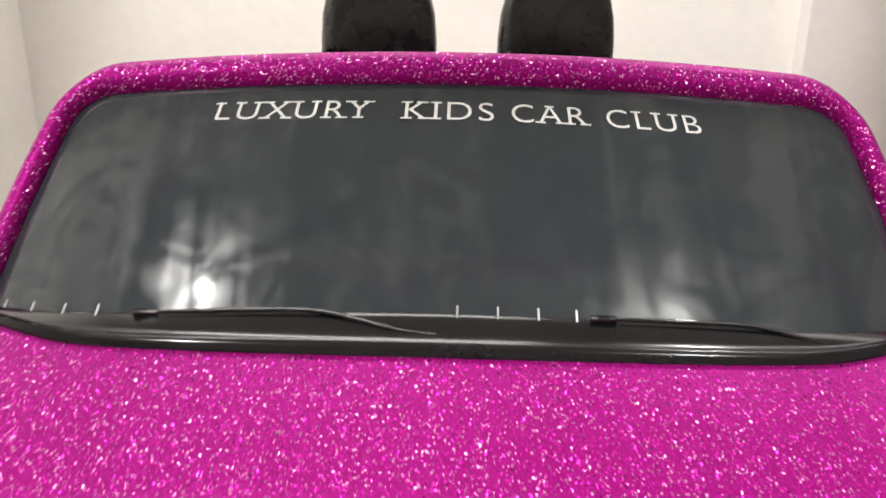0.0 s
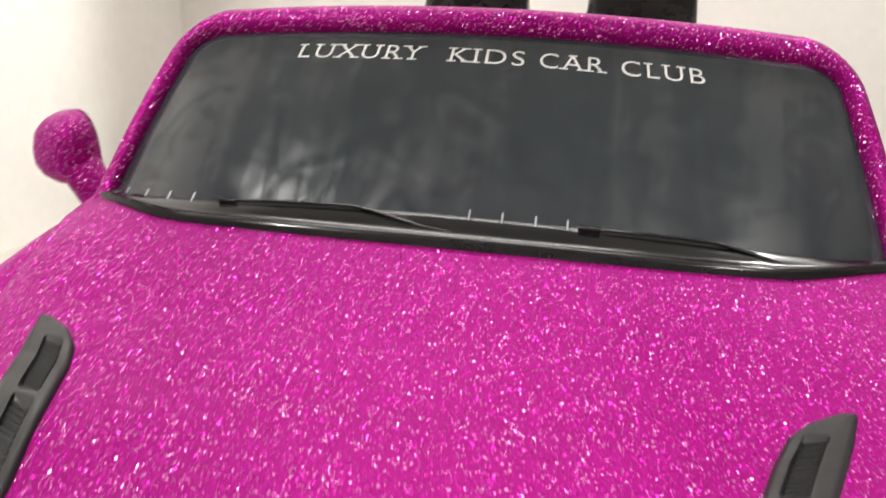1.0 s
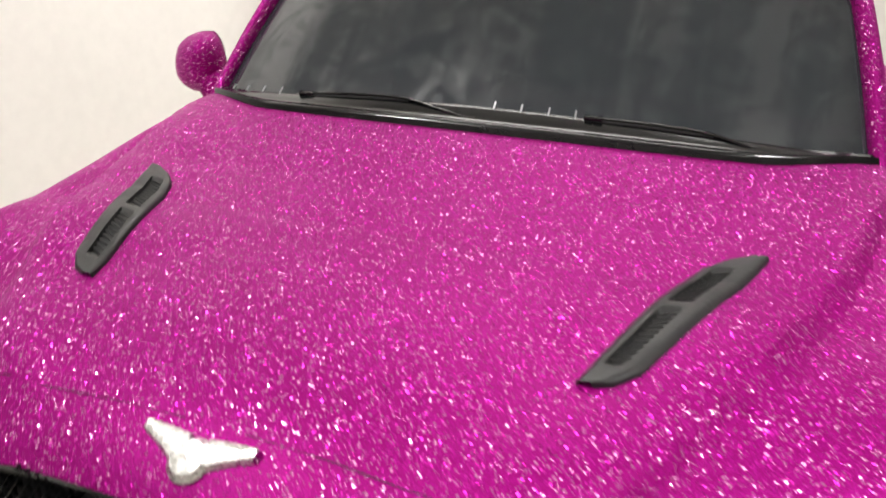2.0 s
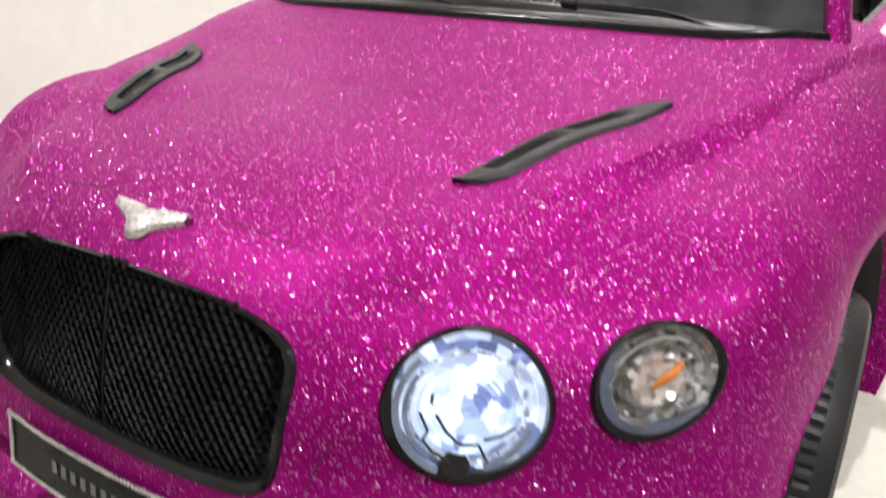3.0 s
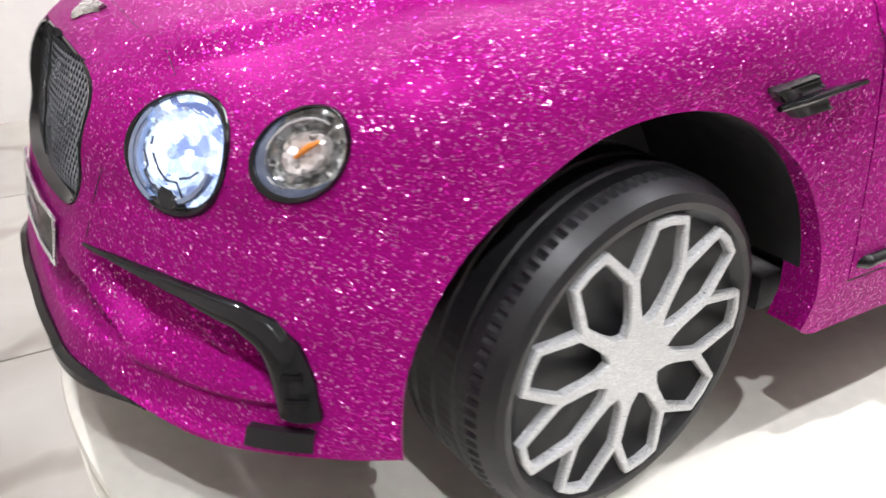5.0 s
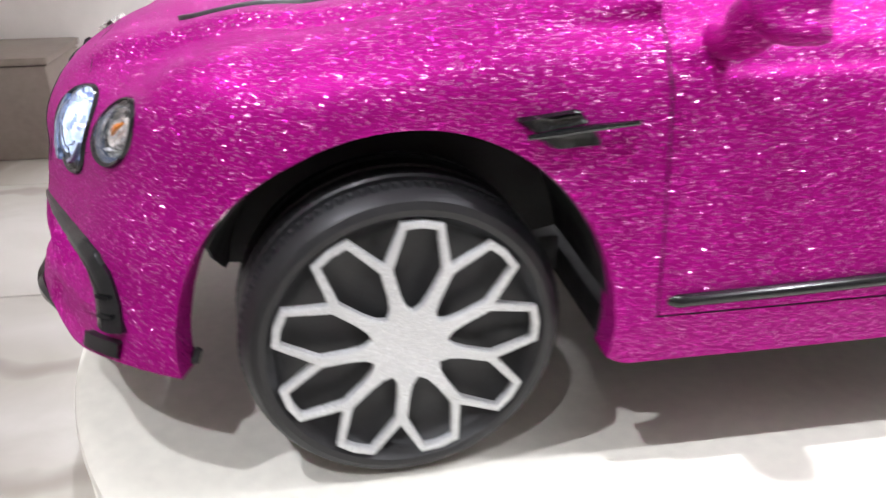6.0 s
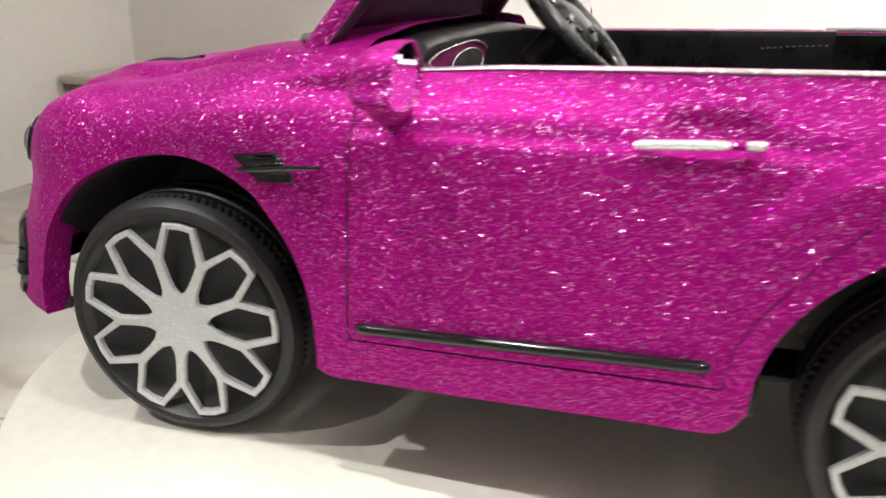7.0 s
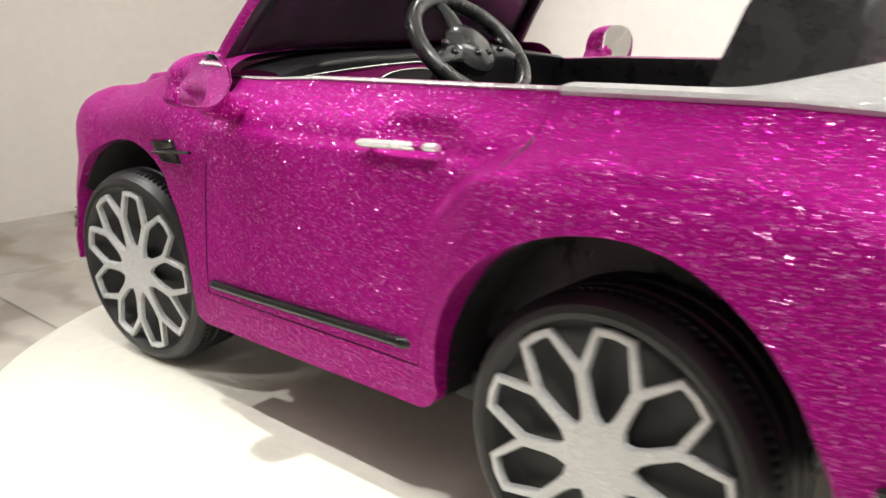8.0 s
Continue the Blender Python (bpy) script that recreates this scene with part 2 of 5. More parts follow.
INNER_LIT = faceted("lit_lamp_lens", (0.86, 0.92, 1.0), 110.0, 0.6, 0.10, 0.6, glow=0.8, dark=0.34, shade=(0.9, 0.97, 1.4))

LAMP_EDGE = simple("lamp_edge", (0.03, 0.032, 0.045), 0.3, vary=0.2)
LAMP_SHADE = simple("lamp_crescent", (0.15, 0.18, 0.26), 0.18, metal=0.4, vary=0.4, scale=60)
LAMP_BLUE = simple("lamp_step", (0.30, 0.36, 0.50), 0.15, metal=0.6, vary=0.3, scale=90)


def marble(name):
    """Cream tiles with grey-brown veins; every tile is cut from another part of the stone."""
    m, nodes, links, bsdf = material(name)
    place = nodes.new("ShaderNodeTexCoord")
    info = nodes.new("ShaderNodeObjectInfo")
    shift = nodes.new("ShaderNodeVectorMath")
    shift.operation = "MULTIPLY_ADD"
    shift.inputs[1].default_value = (1, 1, 1)
    far = nodes.new("ShaderNodeMath")
    far.operation = "MULTIPLY"
    far.inputs[1].default_value = 40.0
    links.new(info.outputs["Random"], far.inputs[0])
    links.new(place.outputs["Object"], shift.inputs[0])
    links.new(far.outputs[0], shift.inputs[2])
    warp = node(nodes, "ShaderNodeTexNoise", Scale=3.0, Detail=6.0, Distortion=1.2)
    links.new(shift.outputs[0], warp.inputs["Vector"])
    veins = node(nodes, "ShaderNodeTexWave", Scale=0.9, Distortion=14.0, Detail=5.0)
    links.new(shift.outputs[0], veins.inputs["Vector"])
    r1 = ramp(nodes, [(0.0, (0.40, 0.37, 0.33)), (0.10, (0.52, 0.495, 0.45)), (1.0, (0.56, 0.54, 0.50))])
    links.new(veins.outputs["Fac"], r1.inputs["Fac"])
    r2 = ramp(nodes, [(0.35, (0.80, 0.78, 0.74)), (0.65, (1.0, 1.0, 1.0))])
    links.new(warp.outputs["Fac"], r2.inputs["Fac"])
    mix = nodes.new("ShaderNodeMix")
    mix.data_type, mix.blend_type = "RGBA", "MULTIPLY"
    mix.inputs[0].default_value = 1.0
    links.new(r1.outputs["Color"], mix.inputs[6])
    links.new(r2.outputs["Color"], mix.inputs[7])
    links.new(mix.outputs[2], bsdf.inputs["Base Color"])
    bsdf.inputs["Roughness"].default_value = 0.22
    return m


TILE = marble("cream_marble_tile")


# ---- helpers of the scene ----
def part(name, bm, mat, parent=None, label="", smooth=40):
    me = bpy.data.meshes.new(name)
    bm.normal_update()
    bm.to_mesh(me)
    bm.free()
    me.materials.append(mat)
    if smooth:
        me.polygons.foreach_set("use_smooth", [True] * len(me.polygons))
        me.set_sharp_from_angle(angle=radians(smooth))
    ob = new(name, me)
    if parent:
        ob.parent = parent
    if label:
        ob["label"] = label
    return ob


def empty(name, label, category, m=None):
    ob = new(name)
    ob.empty_display_size = 0.1
    if m is not None:
        ob.matrix_world = m
    return tagged(ob, label, category)


def smoothstep(a, b, v):
    f = min(1, max(0, (v - a) / (b - a)))
    return f * f * (3 - 2 * f)


def table(v, *rows):
    """A smooth value from rows of (place, value)."""
    if v <= rows[0][0]:
        return rows[0][1]
    for (a, p), (b, q) in zip(rows, rows[1:]):
        if v <= b:
            return lerp(p, q, smoothstep(a, b, v))
    return rows[-1][1]


def linear(v, *rows):
    return float(np.interp(v, [r[0] for r in rows], [r[1] for r in rows]))


def box(bm, lo, hi, bevel=0.0, segments=2):
    ret = bmesh.ops.create_cube(bm, size=1)
    for v in ret["verts"]:
        v.co = Vector([lerp(lo[i], hi[i], v.co[i] + 0.5) for i in range(3)])
    if bevel:
        edges = list({e for v in ret["verts"] for e in v.link_edges})
        bmesh.ops.bevel(bm, geom=edges, offset=bevel, segments=segments, affect="EDGES", profile=0.6)


def boxed(lo, hi, bevel=0.0):
    bm = bmesh.new()
    box(bm, lo, hi, bevel)
    return bm


def tube(bm, points, radii, sides=10, flat=1.0, closed=False, up=(0, 0, 1)):
    """A round or flattened bar along a line of points."""
    pts = [Vector(p) for p in points]
    n = len(pts)
    if not hasattr(radii, "__len__"):
        radii = [radii] * n
    rings = []
    for i, p in enumerate(pts):
        a, b = (pts[(i - 1) % n], pts[(i + 1) % n]) if closed else (pts[max(0, i - 1)], pts[min(n - 1, i + 1)])
        d = (b - a).normalized()
        side = d.cross(Vector(up)).normalized() if abs(d.dot(Vector(up))) < 0.99 else d.orthogonal().normalized()
        top = side.cross(d).normalized()
        rings.append([bm.verts.new(p + radii[i] * (math.cos(k * math.tau / sides) * side + flat * math.sin(k * math.tau / sides) * top)) for k in range(sides)])
    for i in range(n if closed else n - 1):
        r, s = rings[i], rings[(i + 1) % n]
        for k in range(sides):
            bm.faces.new((r[k], r[(k + 1) % sides], s[(k + 1) % sides], s[k]))
    if not closed:
        bm.faces.new(rings[0][::-1])
        bm.faces.new(rings[-1])


def lathe(bm, profile, sides=64, axis="x"):
    """Turn (radius, along) rows round an axis; the first and last rows stay open unless their radius is 0."""
    rings = []
    for r, a in profile:
        ring = []
        for k in range(1 if r == 0 else sides):
            c, s = r * math.cos(k * math.tau / sides), r * math.sin(k * math.tau / sides)
            ring.append(bm.verts.new((a, c, s) if axis == "x" else (c, s, a)))
        rings.append(ring)
    for p, q in zip(rings, rings[1:]):
        for k in range(sides):
            quad = [p[k % len(p)], p[(k + 1) % len(p)], q[(k + 1) % len(q)], q[k % len(q)]]
            quad = [v for i, v in enumerate(quad) if v not in quad[:i]]
            if len(quad) > 2:
                bm.faces.new(quad)
    bmesh.ops.recalc_face_normals(bm, faces=bm.faces)


def grid(bm, rows, closed=False):
    """A net of faces over rows of points."""
    net = [[bm.verts.new(p) for p in row] for row in rows]
    for r, s in zip(net, net[1:]):
        for k in range(len(r) if closed else len(r) - 1):
            j = (k + 1) % len(r)
            bm.faces.new((r[k], r[j], s[j], s[k]))
    return net


def mirrored(ob, parent):
    """The same part on the other side of the car."""
    me = ob.data.copy()
    me.transform(Matrix.Diagonal((-1, 1, 1, 1)))
    me.flip_normals()
    twin = new(ob.name.split(".")[0], me)
    twin.parent = parent
    if "label" in ob:
        twin["label"] = ob["label"]
    return twin


# ---- the room ----
FLOOR_Z = -0.065
bm = bmesh.new()
box(bm, (-1.45, -1.50, FLOOR_Z - 0.1), (3.2, 2.4, FLOOR_Z - 0.003))
floor = tagged(part("floor", bm, GROUT, smooth=0), "pale marble tile floor of a showroom", "floor", kind="structure")
for name, lo, hi, mat, label in (
        ("wall_west", (-1.45, -1.50, FLOOR_Z), (-1.35, 2.4, 2.7), WALL, "plain cream-white painted showroom wall"),
        ("wall_east", (3.2, -1.50, FLOOR_Z), (3.3, 2.4, 2.7), WALL, "plain cream-white painted showroom wall"),
        ("wall_south", (-1.35, -1.50, FLOOR_Z), (3.2, -1.42, 2.7), WALL, "plain cream-white painted showroom wall"),
        ("wall_north", (-1.35, 2.2, FLOOR_Z), (3.2, 2.3, 2.7), WALL, "plain cream-white painted showroom wall"),
        ("wall_pier", (0.97, 2.12, FLOOR_Z), (3.2, 2.2, 2.7), WALL_ROSE, "faintly pink painted pier of the wall")):
    tagged(part(name, boxed(lo, hi), mat, smooth=0), label, "wall", kind="structure")
tagged(part("ceiling", boxed((-1.45, -1.50, 2.7), (3.3, 2.4, 2.8)), CEILING, smooth=0), "plain white showroom ceiling", "ceiling", kind="structure")

STAND_R, STAND_Y = 0.786, 0.395
turntable = empty("turntable", "round ivory display turntable on the tiled floor", "turntable")
bm = bmesh.new()
lathe(bm, [(0, 0), (STAND_R - 0.03, 0), (STAND_R - 0.010, -0.0015), (STAND_R - 0.002, -0.006), (STAND_R, -0.013), (STAND_R - 0.003, -0.019), (STAND_R - 0.012, -0.022), (0, -0.022)], 160, "z")
part("top_plate", bm, STAND, turntable, "ivory painted top with a rounded edge")
bm = bmesh.new()
lathe(bm, [(0, -0.0225), (STAND_R - 0.014, -0.0225), (STAND_R - 0.014, FLOOR_Z + 0.006), (STAND_R - 0.004, FLOOR_Z + 0.0005), (0, FLOOR_Z + 0.0005)], 160, "z")
part("plinth", bm, STAND, turntable, "ivory side of the turntable")
turntable.location = (0, STAND_Y, 0)

# ---- the toy car ----
car = empty("toy_car", "pink glitter convertible toy car with black trim on the turntable", "toy car")
HUB_F, HUB_R, WHEEL = (0.009, 0.155), (0.8445, 0.153), 0.153
ARCH_R = (0.8635, 0.153)
Y0 = -0.08          # ahead of this line the nose is an oval in plan
SHOULDER = 0.315


def plan(z):
    """Half width, nose length and squareness of the plan at a height."""
    a = table(z, (0.09, 0.381), (0.16, 0.389), (0.24, 0.388), (0.30, 0.386))
    b = table(z, (0.10, 0.334), (0.15, 0.339), (0.22, 0.326), (0.28, 0.316), (0.315, 0.311))
    n = table(z, (0.10, 2.6), (0.24, 2.35), (0.315, 2.15))
    return a, b, n


def nose(angle, z, k=1.0):
    """A point of the nose: angle 0 is the car's middle, 90 degrees its side."""
    a, b, n = plan(z)
    c, s = math.cos(angle), math.sin(angle)
    return a * k * s ** (2 / n) if s > 0 else 0.0, Y0 - b * k * max(c, 0) ** (2 / n)


def crown(y):
    """Height of the bonnet along the car's middle."""
    return linear(y, (-0.08, 0.450), (0.0, 0.458), (0.12, 0.483), (0.24, 0.496))


def fullness(angle, y):
    return lerp(2.45, 3.9, smoothstep(0.8, 1.5, angle)) if y <= Y0 else linear(y, (Y0, 3.9), (0.0, 4.3), (0.17, 4.5), (0.24, 4.6))


def haunch_top(y):
    return linear(y, (0.62, 0.325), (0.69, 0.388), (0.725, 0.410), (0.80, 0.427), (0.92, 0.433), (1.01, 0.423), (1.15, 0.40))


def side_x(y, z):
    """Half width of the flank behind the front wheel: a shelf at handle height, and a swelling over the rear wheel."""
    x = linear(z, (0.11, 0.380), (0.16, 0.387), (0.20, 0.387), (0.30, 0.381), (0.35, 0.3765), (0.370, 0.374), (0.381, 0.3715), (0.392, 0.363), (0.42, 0.353), (0.45, 0.343), (0.50, 0.326))
    swell = smoothstep(0.60, 0.74, y) * (1 - smoothstep(-0.026, 0.003, z - haunch_top(y))) * smoothstep(0.11, 0.26, z)
    return x + 0.036 * swell - 0.004 * smoothstep(0.3, 0.6, y)


INTAKE = ((0.0, 0.235), (0.095, 0.234), (0.153, 0.228), (0.197, 0.203), (0.218, 0.187), (0.24, 0.150))
BLADE_LOW = ((0.159, 0.257), (0.238, 0.254), (0.276, 0.247), (0.308, 0.237), (0.321, 0.224), (0.329, 0.201), (0.338, 0.172))
FOLD = ((-0.32, 0.180), (-0.301, 0.195), (-0.252, 0.224), (-0.166, 0.265), (-0.003, 0.309), (0.184, 0.349), (0.24, 0.36))


PLAIN = []


def relief(x, y, z):
    """How far the nose is pressed in (metres), for the intakes under the plate and under the black blades."""
    ridge = linear(x, *INTAKE)
    d = 0.020 * smoothstep(0, 0.006, ridge - z) * smoothstep(0.186, 0.197, z) * (1 - smoothstep(0.205, 0.225, x))
    if 0.15 < x < 0.36:
        top = linear(x, *BLADE_LOW)
        d += 0.022 * smoothstep(0, 0.005, top - z) * smoothstep(0.0, 0.012, z - 0.192) * smoothstep(0.004, 0.02, z - ridge) * smoothstep(0.16, 0.20, x)
        u, v = x - 0.245, z - 0.239
        along, off = (u * 0.055 - v * 0.036) / 0.0657, (u * 0.036 + v * 0.055) / 0.0657
        d -= 0.012 * math.exp(-(off / 0.007) ** 2) * smoothstep(-0.01, 0.01, along) * (1 - smoothstep(0.05, 0.075, along))
        d += 0.008 * smoothstep(0.212, 0.225, x) * smoothstep(0.150, 0.158, z) * (1 - smoothstep(0.176, 0.186, z)) * (1 - smoothstep(0.34, 0.36, x))
    return d


def front_point(s, v):
    """The front shell. s: 0..1 round the nose, 1..2 back along the wing to the door. v: 0..1 up the wall, 1..2 over the bonnet to the middle."""
    angle = min(s, 1) * math.pi / 2
    y_back = lerp(Y0, 0.238, max(0, s - 1))
    if v <= 1:
        low = lerp(0.152, 0.146, smoothstep(0.30, 0.50, s)) if s < 0.6 else lerp(0.146, 0.130, smoothstep(0.6, 0.95, s))
        z = lerp(low if s <= 1 else linear(s, (1.0, 0.130), (1.5, 0.110)), SHOULDER, v)
        x, y = nose(angle, z)
        y = y_back if s > 1 else y
        if s < 0.95 and not PLAIN:
            d = relief(x, y, z)
            if d:
                n = Vector((x / 0.15, (y - Y0) / 0.1, 0)).normalized()
                x, y = max(0, x - d * n.x), y - d * n.y
        x -= 0.007 * smoothstep(0.9, 1.2, s) * smoothstep(0.29, 0.315, z)
        x = lerp(x, side_x(0.24, z), smoothstep(0.06, 0.236, y))
        return Vector((x, y, z))
    r = 1 - (v - 1) ** 1.6 if v < 2 else 0.0
    m = fullness(angle, y_back)
    z = SHOULDER + (crown(y_back) - SHOULDER) * (1 - r ** m) ** (1 / m)
    x, y = nose(angle, SHOULDER, r)
    y = y_back if s > 1 else y
    off = x - linear(y, *FOLD)
    z += 0.0125 * (1 - smoothstep(-0.001, 0.0075, off)) * smoothstep(-0.10, -0.004, off) * smoothstep(-0.33, -0.28, y) * smoothstep(0, 0.05, x)
    if x > 0.33:
        x -= 0.007 * smoothstep(0.9, 1.2, s) * (1 - smoothstep(0.360, 0.380, z))
    z += 0.013 * math.exp(-((x - 0.348) / 0.032) ** 2) * smoothstep(-0.34, -0.06, y) * (1 - smoothstep(0.02, 0.26, y)) * smoothstep(-0.004, 0.016, off)
    if x > 0.3:
        x = lerp(x, side_x(0.24, z), smoothstep(0.06, 0.236, y) * (1 - smoothstep(0.425, 0.452, z)))
    return Vector((x, y, z))


def opening(bm, inside, rim, sink):
    """Open a hole in a shell: faces inside go, the rim is drawn to its outline and turned in."""
    dead = [f for f in bm.faces if all(inside(v.co) for v in f.verts)]
    bmesh.ops.delete(bm, geom=dead, context="FACES")
    moved = [v for v in bm.verts if inside(v.co)]
    for v in moved:
        v.co = rim(v.co)
    moved = set(moved)
    edges = [e for e in bm.edges if len(e.link_faces) == 1 and all(v in moved for v in e.verts)]
    ret = bmesh.ops.extrude_edge_only(bm, edges=edges)
    for g in ret["geom"]:
        if isinstance(g, bmesh.types.BMVert):
            g.co += sink
    return bm


def arch_cut(bm, hub, ahead, behind, high, depth=0.035):
    def size(c):
        return math.hypot((c.y - hub[0]) / (ahead if c.y < hub[0] else behind), (c.z - hub[1]) / high)
    opening(bm, lambda c: c.x > 0.2 and size(c) < 1,
            lambda c: Vector((c.x, hub[0] + (c.y - hub[0]) / size(c), hub[1] + (c.z - hub[1]) / size(c))), Vector((-depth, 0, 0)))


def grille_size(c):
    """Below 1 inside the grille's opening: a rounded trapezium, its top edge bowed."""
    z0 = 0.334
    wide = lerp(0.147, 0.158, smoothstep(0.28, 0.37, c.z))
    bow = 0.010 * (abs(c.x) / 0.15) ** 2 if c.z > z0 else 0.0
    z = (c.z + bow - z0) / (0.058 if c.z > z0 else 0.057)
    return (abs(c.x / wide) ** 7 + abs(z) ** 7) ** (1 / 7)


def both_sides(bm):
    ret = bmesh.ops.duplicate(bm, geom=bm.verts[:] + bm.edges[:] + bm.faces[:])
    for g in ret["geom"]:
        if isinstance(g, bmesh.types.BMVert):
            g.co.x = -g.co.x
    bmesh.ops.reverse_faces(bm, faces=[g for g in ret["geom"] if isinstance(g, bmesh.types.BMFace)])
    bmesh.ops.remove_doubles(bm, verts=[v for v in bm.verts if abs(v.co.x) < 1e-4], dist=3e-4)
    bmesh.ops.recalc_face_normals(bm, faces=bm.faces)


bm = bmesh.new()
S = [i / 96 for i in range(96)] + [1 + i / 60 for i in range(61)]
V = [i / 44 for i in range(44)] + [1 + i / 60 for i in range(61)]
grid(bm, [[front_point(s, v) for v in V] for s in S])
bmesh.ops.recalc_face_normals(bm, faces=bm.faces)
bm.normal_update()
SHELL = BVHTree.FromBMesh(bm)
PLAIN.append(True)
plain = bmesh.new()
grid(plain, [[front_point(s, v) for v in V] for s in S])
bmesh.ops.recalc_face_normals(plain, faces=plain.faces)
plain.normal_update()
SMOOTH = BVHTree.FromBMesh(plain)
plain.free()
PLAIN.clear()
arch_cut(bm, HUB_F, 0.212, 0.190, 0.207)
for v in bm.verts:                                # rounded lower corner behind the front wheel
    if v.co.x > 0.3 and 0.15 < v.co.y < 0.226 and v.co.z < 0.15:
        k = min(1, max(0, (0.222 - v.co.y) / 0.034))
        v.co.z = max(v.co.z, 0.110 + 0.030 * (1 - math.sqrt(1 - k * k)))


def grille_rim(c):
    k = grille_size(c)
    x, z = c.x / k, 0.334 + (c.z - 0.334) / k
    hit = SHELL.ray_cast(Vector((x, -1, z)), Vector((0, 1, 0)))[0]
    return hit if hit else Vector((x, c.y, z))


def lamp_axes(x, z):
    """Middle of a headlamp on the nose, the way it faces, and its two axes."""
    p = SHELL.ray_cast(Vector((x, -1, z)), Vector((0, 1, 0)))[0]
    a = [SHELL.ray_cast(Vector((x + 0.03 * u, -1, z + 0.03 * w)), Vector((0, 1, 0)))[0] for u, w in ((1, 0), (-1, 0), (0, 1), (0, -1))]
    n = (a[1] - a[0]).cross(a[3] - a[2]).normalized()
    n = n if n.y < 0 else -n
    right = Vector((0, 0, 1)).cross(n).normalized()
    right = right if right.x > 0 else -right
    up = n.cross(right)
    up = up if up.z > 0 else -up
    c, q = math.cos(LEAN), math.sin(LEAN)         # the ovals lean outwards
    return p, n, right * c + up * q, up * c - right * q


LEAN = radians(22)
LAMPS = ((0.243, 0.3485, 0.0470, 0.925, True), (0.3215, 0.3575, 0.0392, 0.78, False))
for lx, lz, radius, tall, _ in LAMPS:
    p, n, right, up = lamp_axes(lx, lz)

    def lamp_size(c):
        d = c - p
        return math.hypot(d.dot(right) / radius, d.dot(up) / (radius * tall)) + 1e-6 if abs(d.dot(n)) < 0.05 else 9

    def lamp_rim(c):
        d = (c - p) / lamp_size(c)
        q = p + right * d.dot(right) + up * d.dot(up)
        hit = SHELL.ray_cast(q + n * 0.1, -n)[0]
        return hit if hit else q

    opening(bm, lambda c: lamp_size(c) < 1, lamp_rim, -n * 0.022)
opening(bm, lambda c: c.y < -0.3 and c.x < 0.2 and grille_size(c) < 1, grille_rim, Vector((0, 0.022, 0)))
both_sides(bm)
front_body = part("front_body", bm, PINK, car, "pink glitter bonnet, wings and nose in one shell")


def on_front(x, z, off=0.0):
    """A point of the nose seen from ahead, with the intakes left out, and the normal there."""
    p, n, _, _ = SMOOTH.ray_cast(Vector((abs(x), -1, z)), Vector((0, 1, 0)))
    n = n if n.y < 0 else -n
    if x < 0:
        p, n = Vector((-p.x, p.y, p.z)), Vector((-n.x, n.y, n.z))
    return p + n * off, n


def on_top(x, y, off=0.0):
    p, n, _, _ = SHELL.ray_cast(Vector((abs(x), y, 1)), Vector((0, 0, -1)))
    n = n if n.z > 0 else -n
    if x < 0:
        p, n = Vector((-p.x, p.y, p.z)), Vector((-n.x, n.y, n.z))
    return p + n * off, n


def on_wing(y, z, off=0.0):
    p, n, _, _ = SHELL.ray_cast(Vector((1, y, z)), Vector((-1, 0, 0)))
    n = n if n.x > 0 else -n
    return p + n * off, n


# flanks: sill, door, rear wing
def belt(y):
    return linear(y, (0.2, 0.449), (0.62, 0.453), (0.80, 0.456), (0.95, 0.458), (1.05, 0.455), (1.26, 0.43))


def door_back(z):
    return linear(z, (0.16, 0.620), (0.21, 0.628), (0.24, 0.643), (0.30, 0.684), (0.344, 0.725), (0.38, 0.733), (0.47, 0.736))


DOOR_LOW, DOOR_Y, TAIL_Y, TAIL = 0.167, 0.2402, 1.05, 0.20


def tail(y):
    """Plan of the tail: how much of its half width is left at y."""
    k = min(1, max(0, (y - TAIL_Y) / TAIL))
    return (1 - k ** 2.6) ** (1 / 2.6)


def flank_rows(lo, hi, z_lo, z_hi, count, rows, lip=True):
    net = []
    for k in range(rows + 1):
        row = []
        for i in range(count + 1):
            f = k / rows
            z0 = lerp(z_lo, z_hi if z_hi else 0.45, f)
            a, b = lo(z0), hi(z0)
            y = lerp(a, b, i / count) if b <= TAIL_Y + TAIL - 0.01 else (lerp(a, TAIL_Y, i / (count * 0.6)) if i <= count * 0.6 else TAIL_Y + TAIL * math.sin((i / count - 0.6) / 0.4 * math.pi / 2))
            z = lerp(z_lo, z_hi if z_hi else belt(y), f)
            row.append(Vector((side_x(y, z) * tail(y), y, z)))
        net.append(row)
    if lip:
        last = net[-1]
        net.append([Vector((p.x - 0.016 * min(1, p.x / 0.1), p.y, p.z + 0.003)) for p in last])
        net.append([Vector((p.x - 0.030 * min(1, p.x / 0.1), p.y, p.z)) for p in last])
        net.append([Vector((p.x - 0.032 * min(1, p.x / 0.1), p.y, p.z - 0.05)) for p in last])
    return net


bm = bmesh.new()
grid(bm, flank_rows(lambda z: DOOR_Y, door_back, DOOR_LOW + 0.0010, 0, 130, 80))
for v in bm.verts:                                # pressed hollow behind the handle
    y, z = (v.co.y - 0.592) / 0.052, (v.co.z - 0.4000) / 0.0175
    if v.co.x > side_x(v.co.y, v.co.z) - 0.004:
        v.co.x -= 0.017 * math.exp(-(y * y) ** 1.6 - (z * z) ** 1.3)
bmesh.ops.recalc_face_normals(bm, faces=bm.faces)
bmesh.ops.solidify(bm, geom=bm.faces[:], thickness=0.002)
door = part("door", bm, PINK, car, "closed pink glitter door")
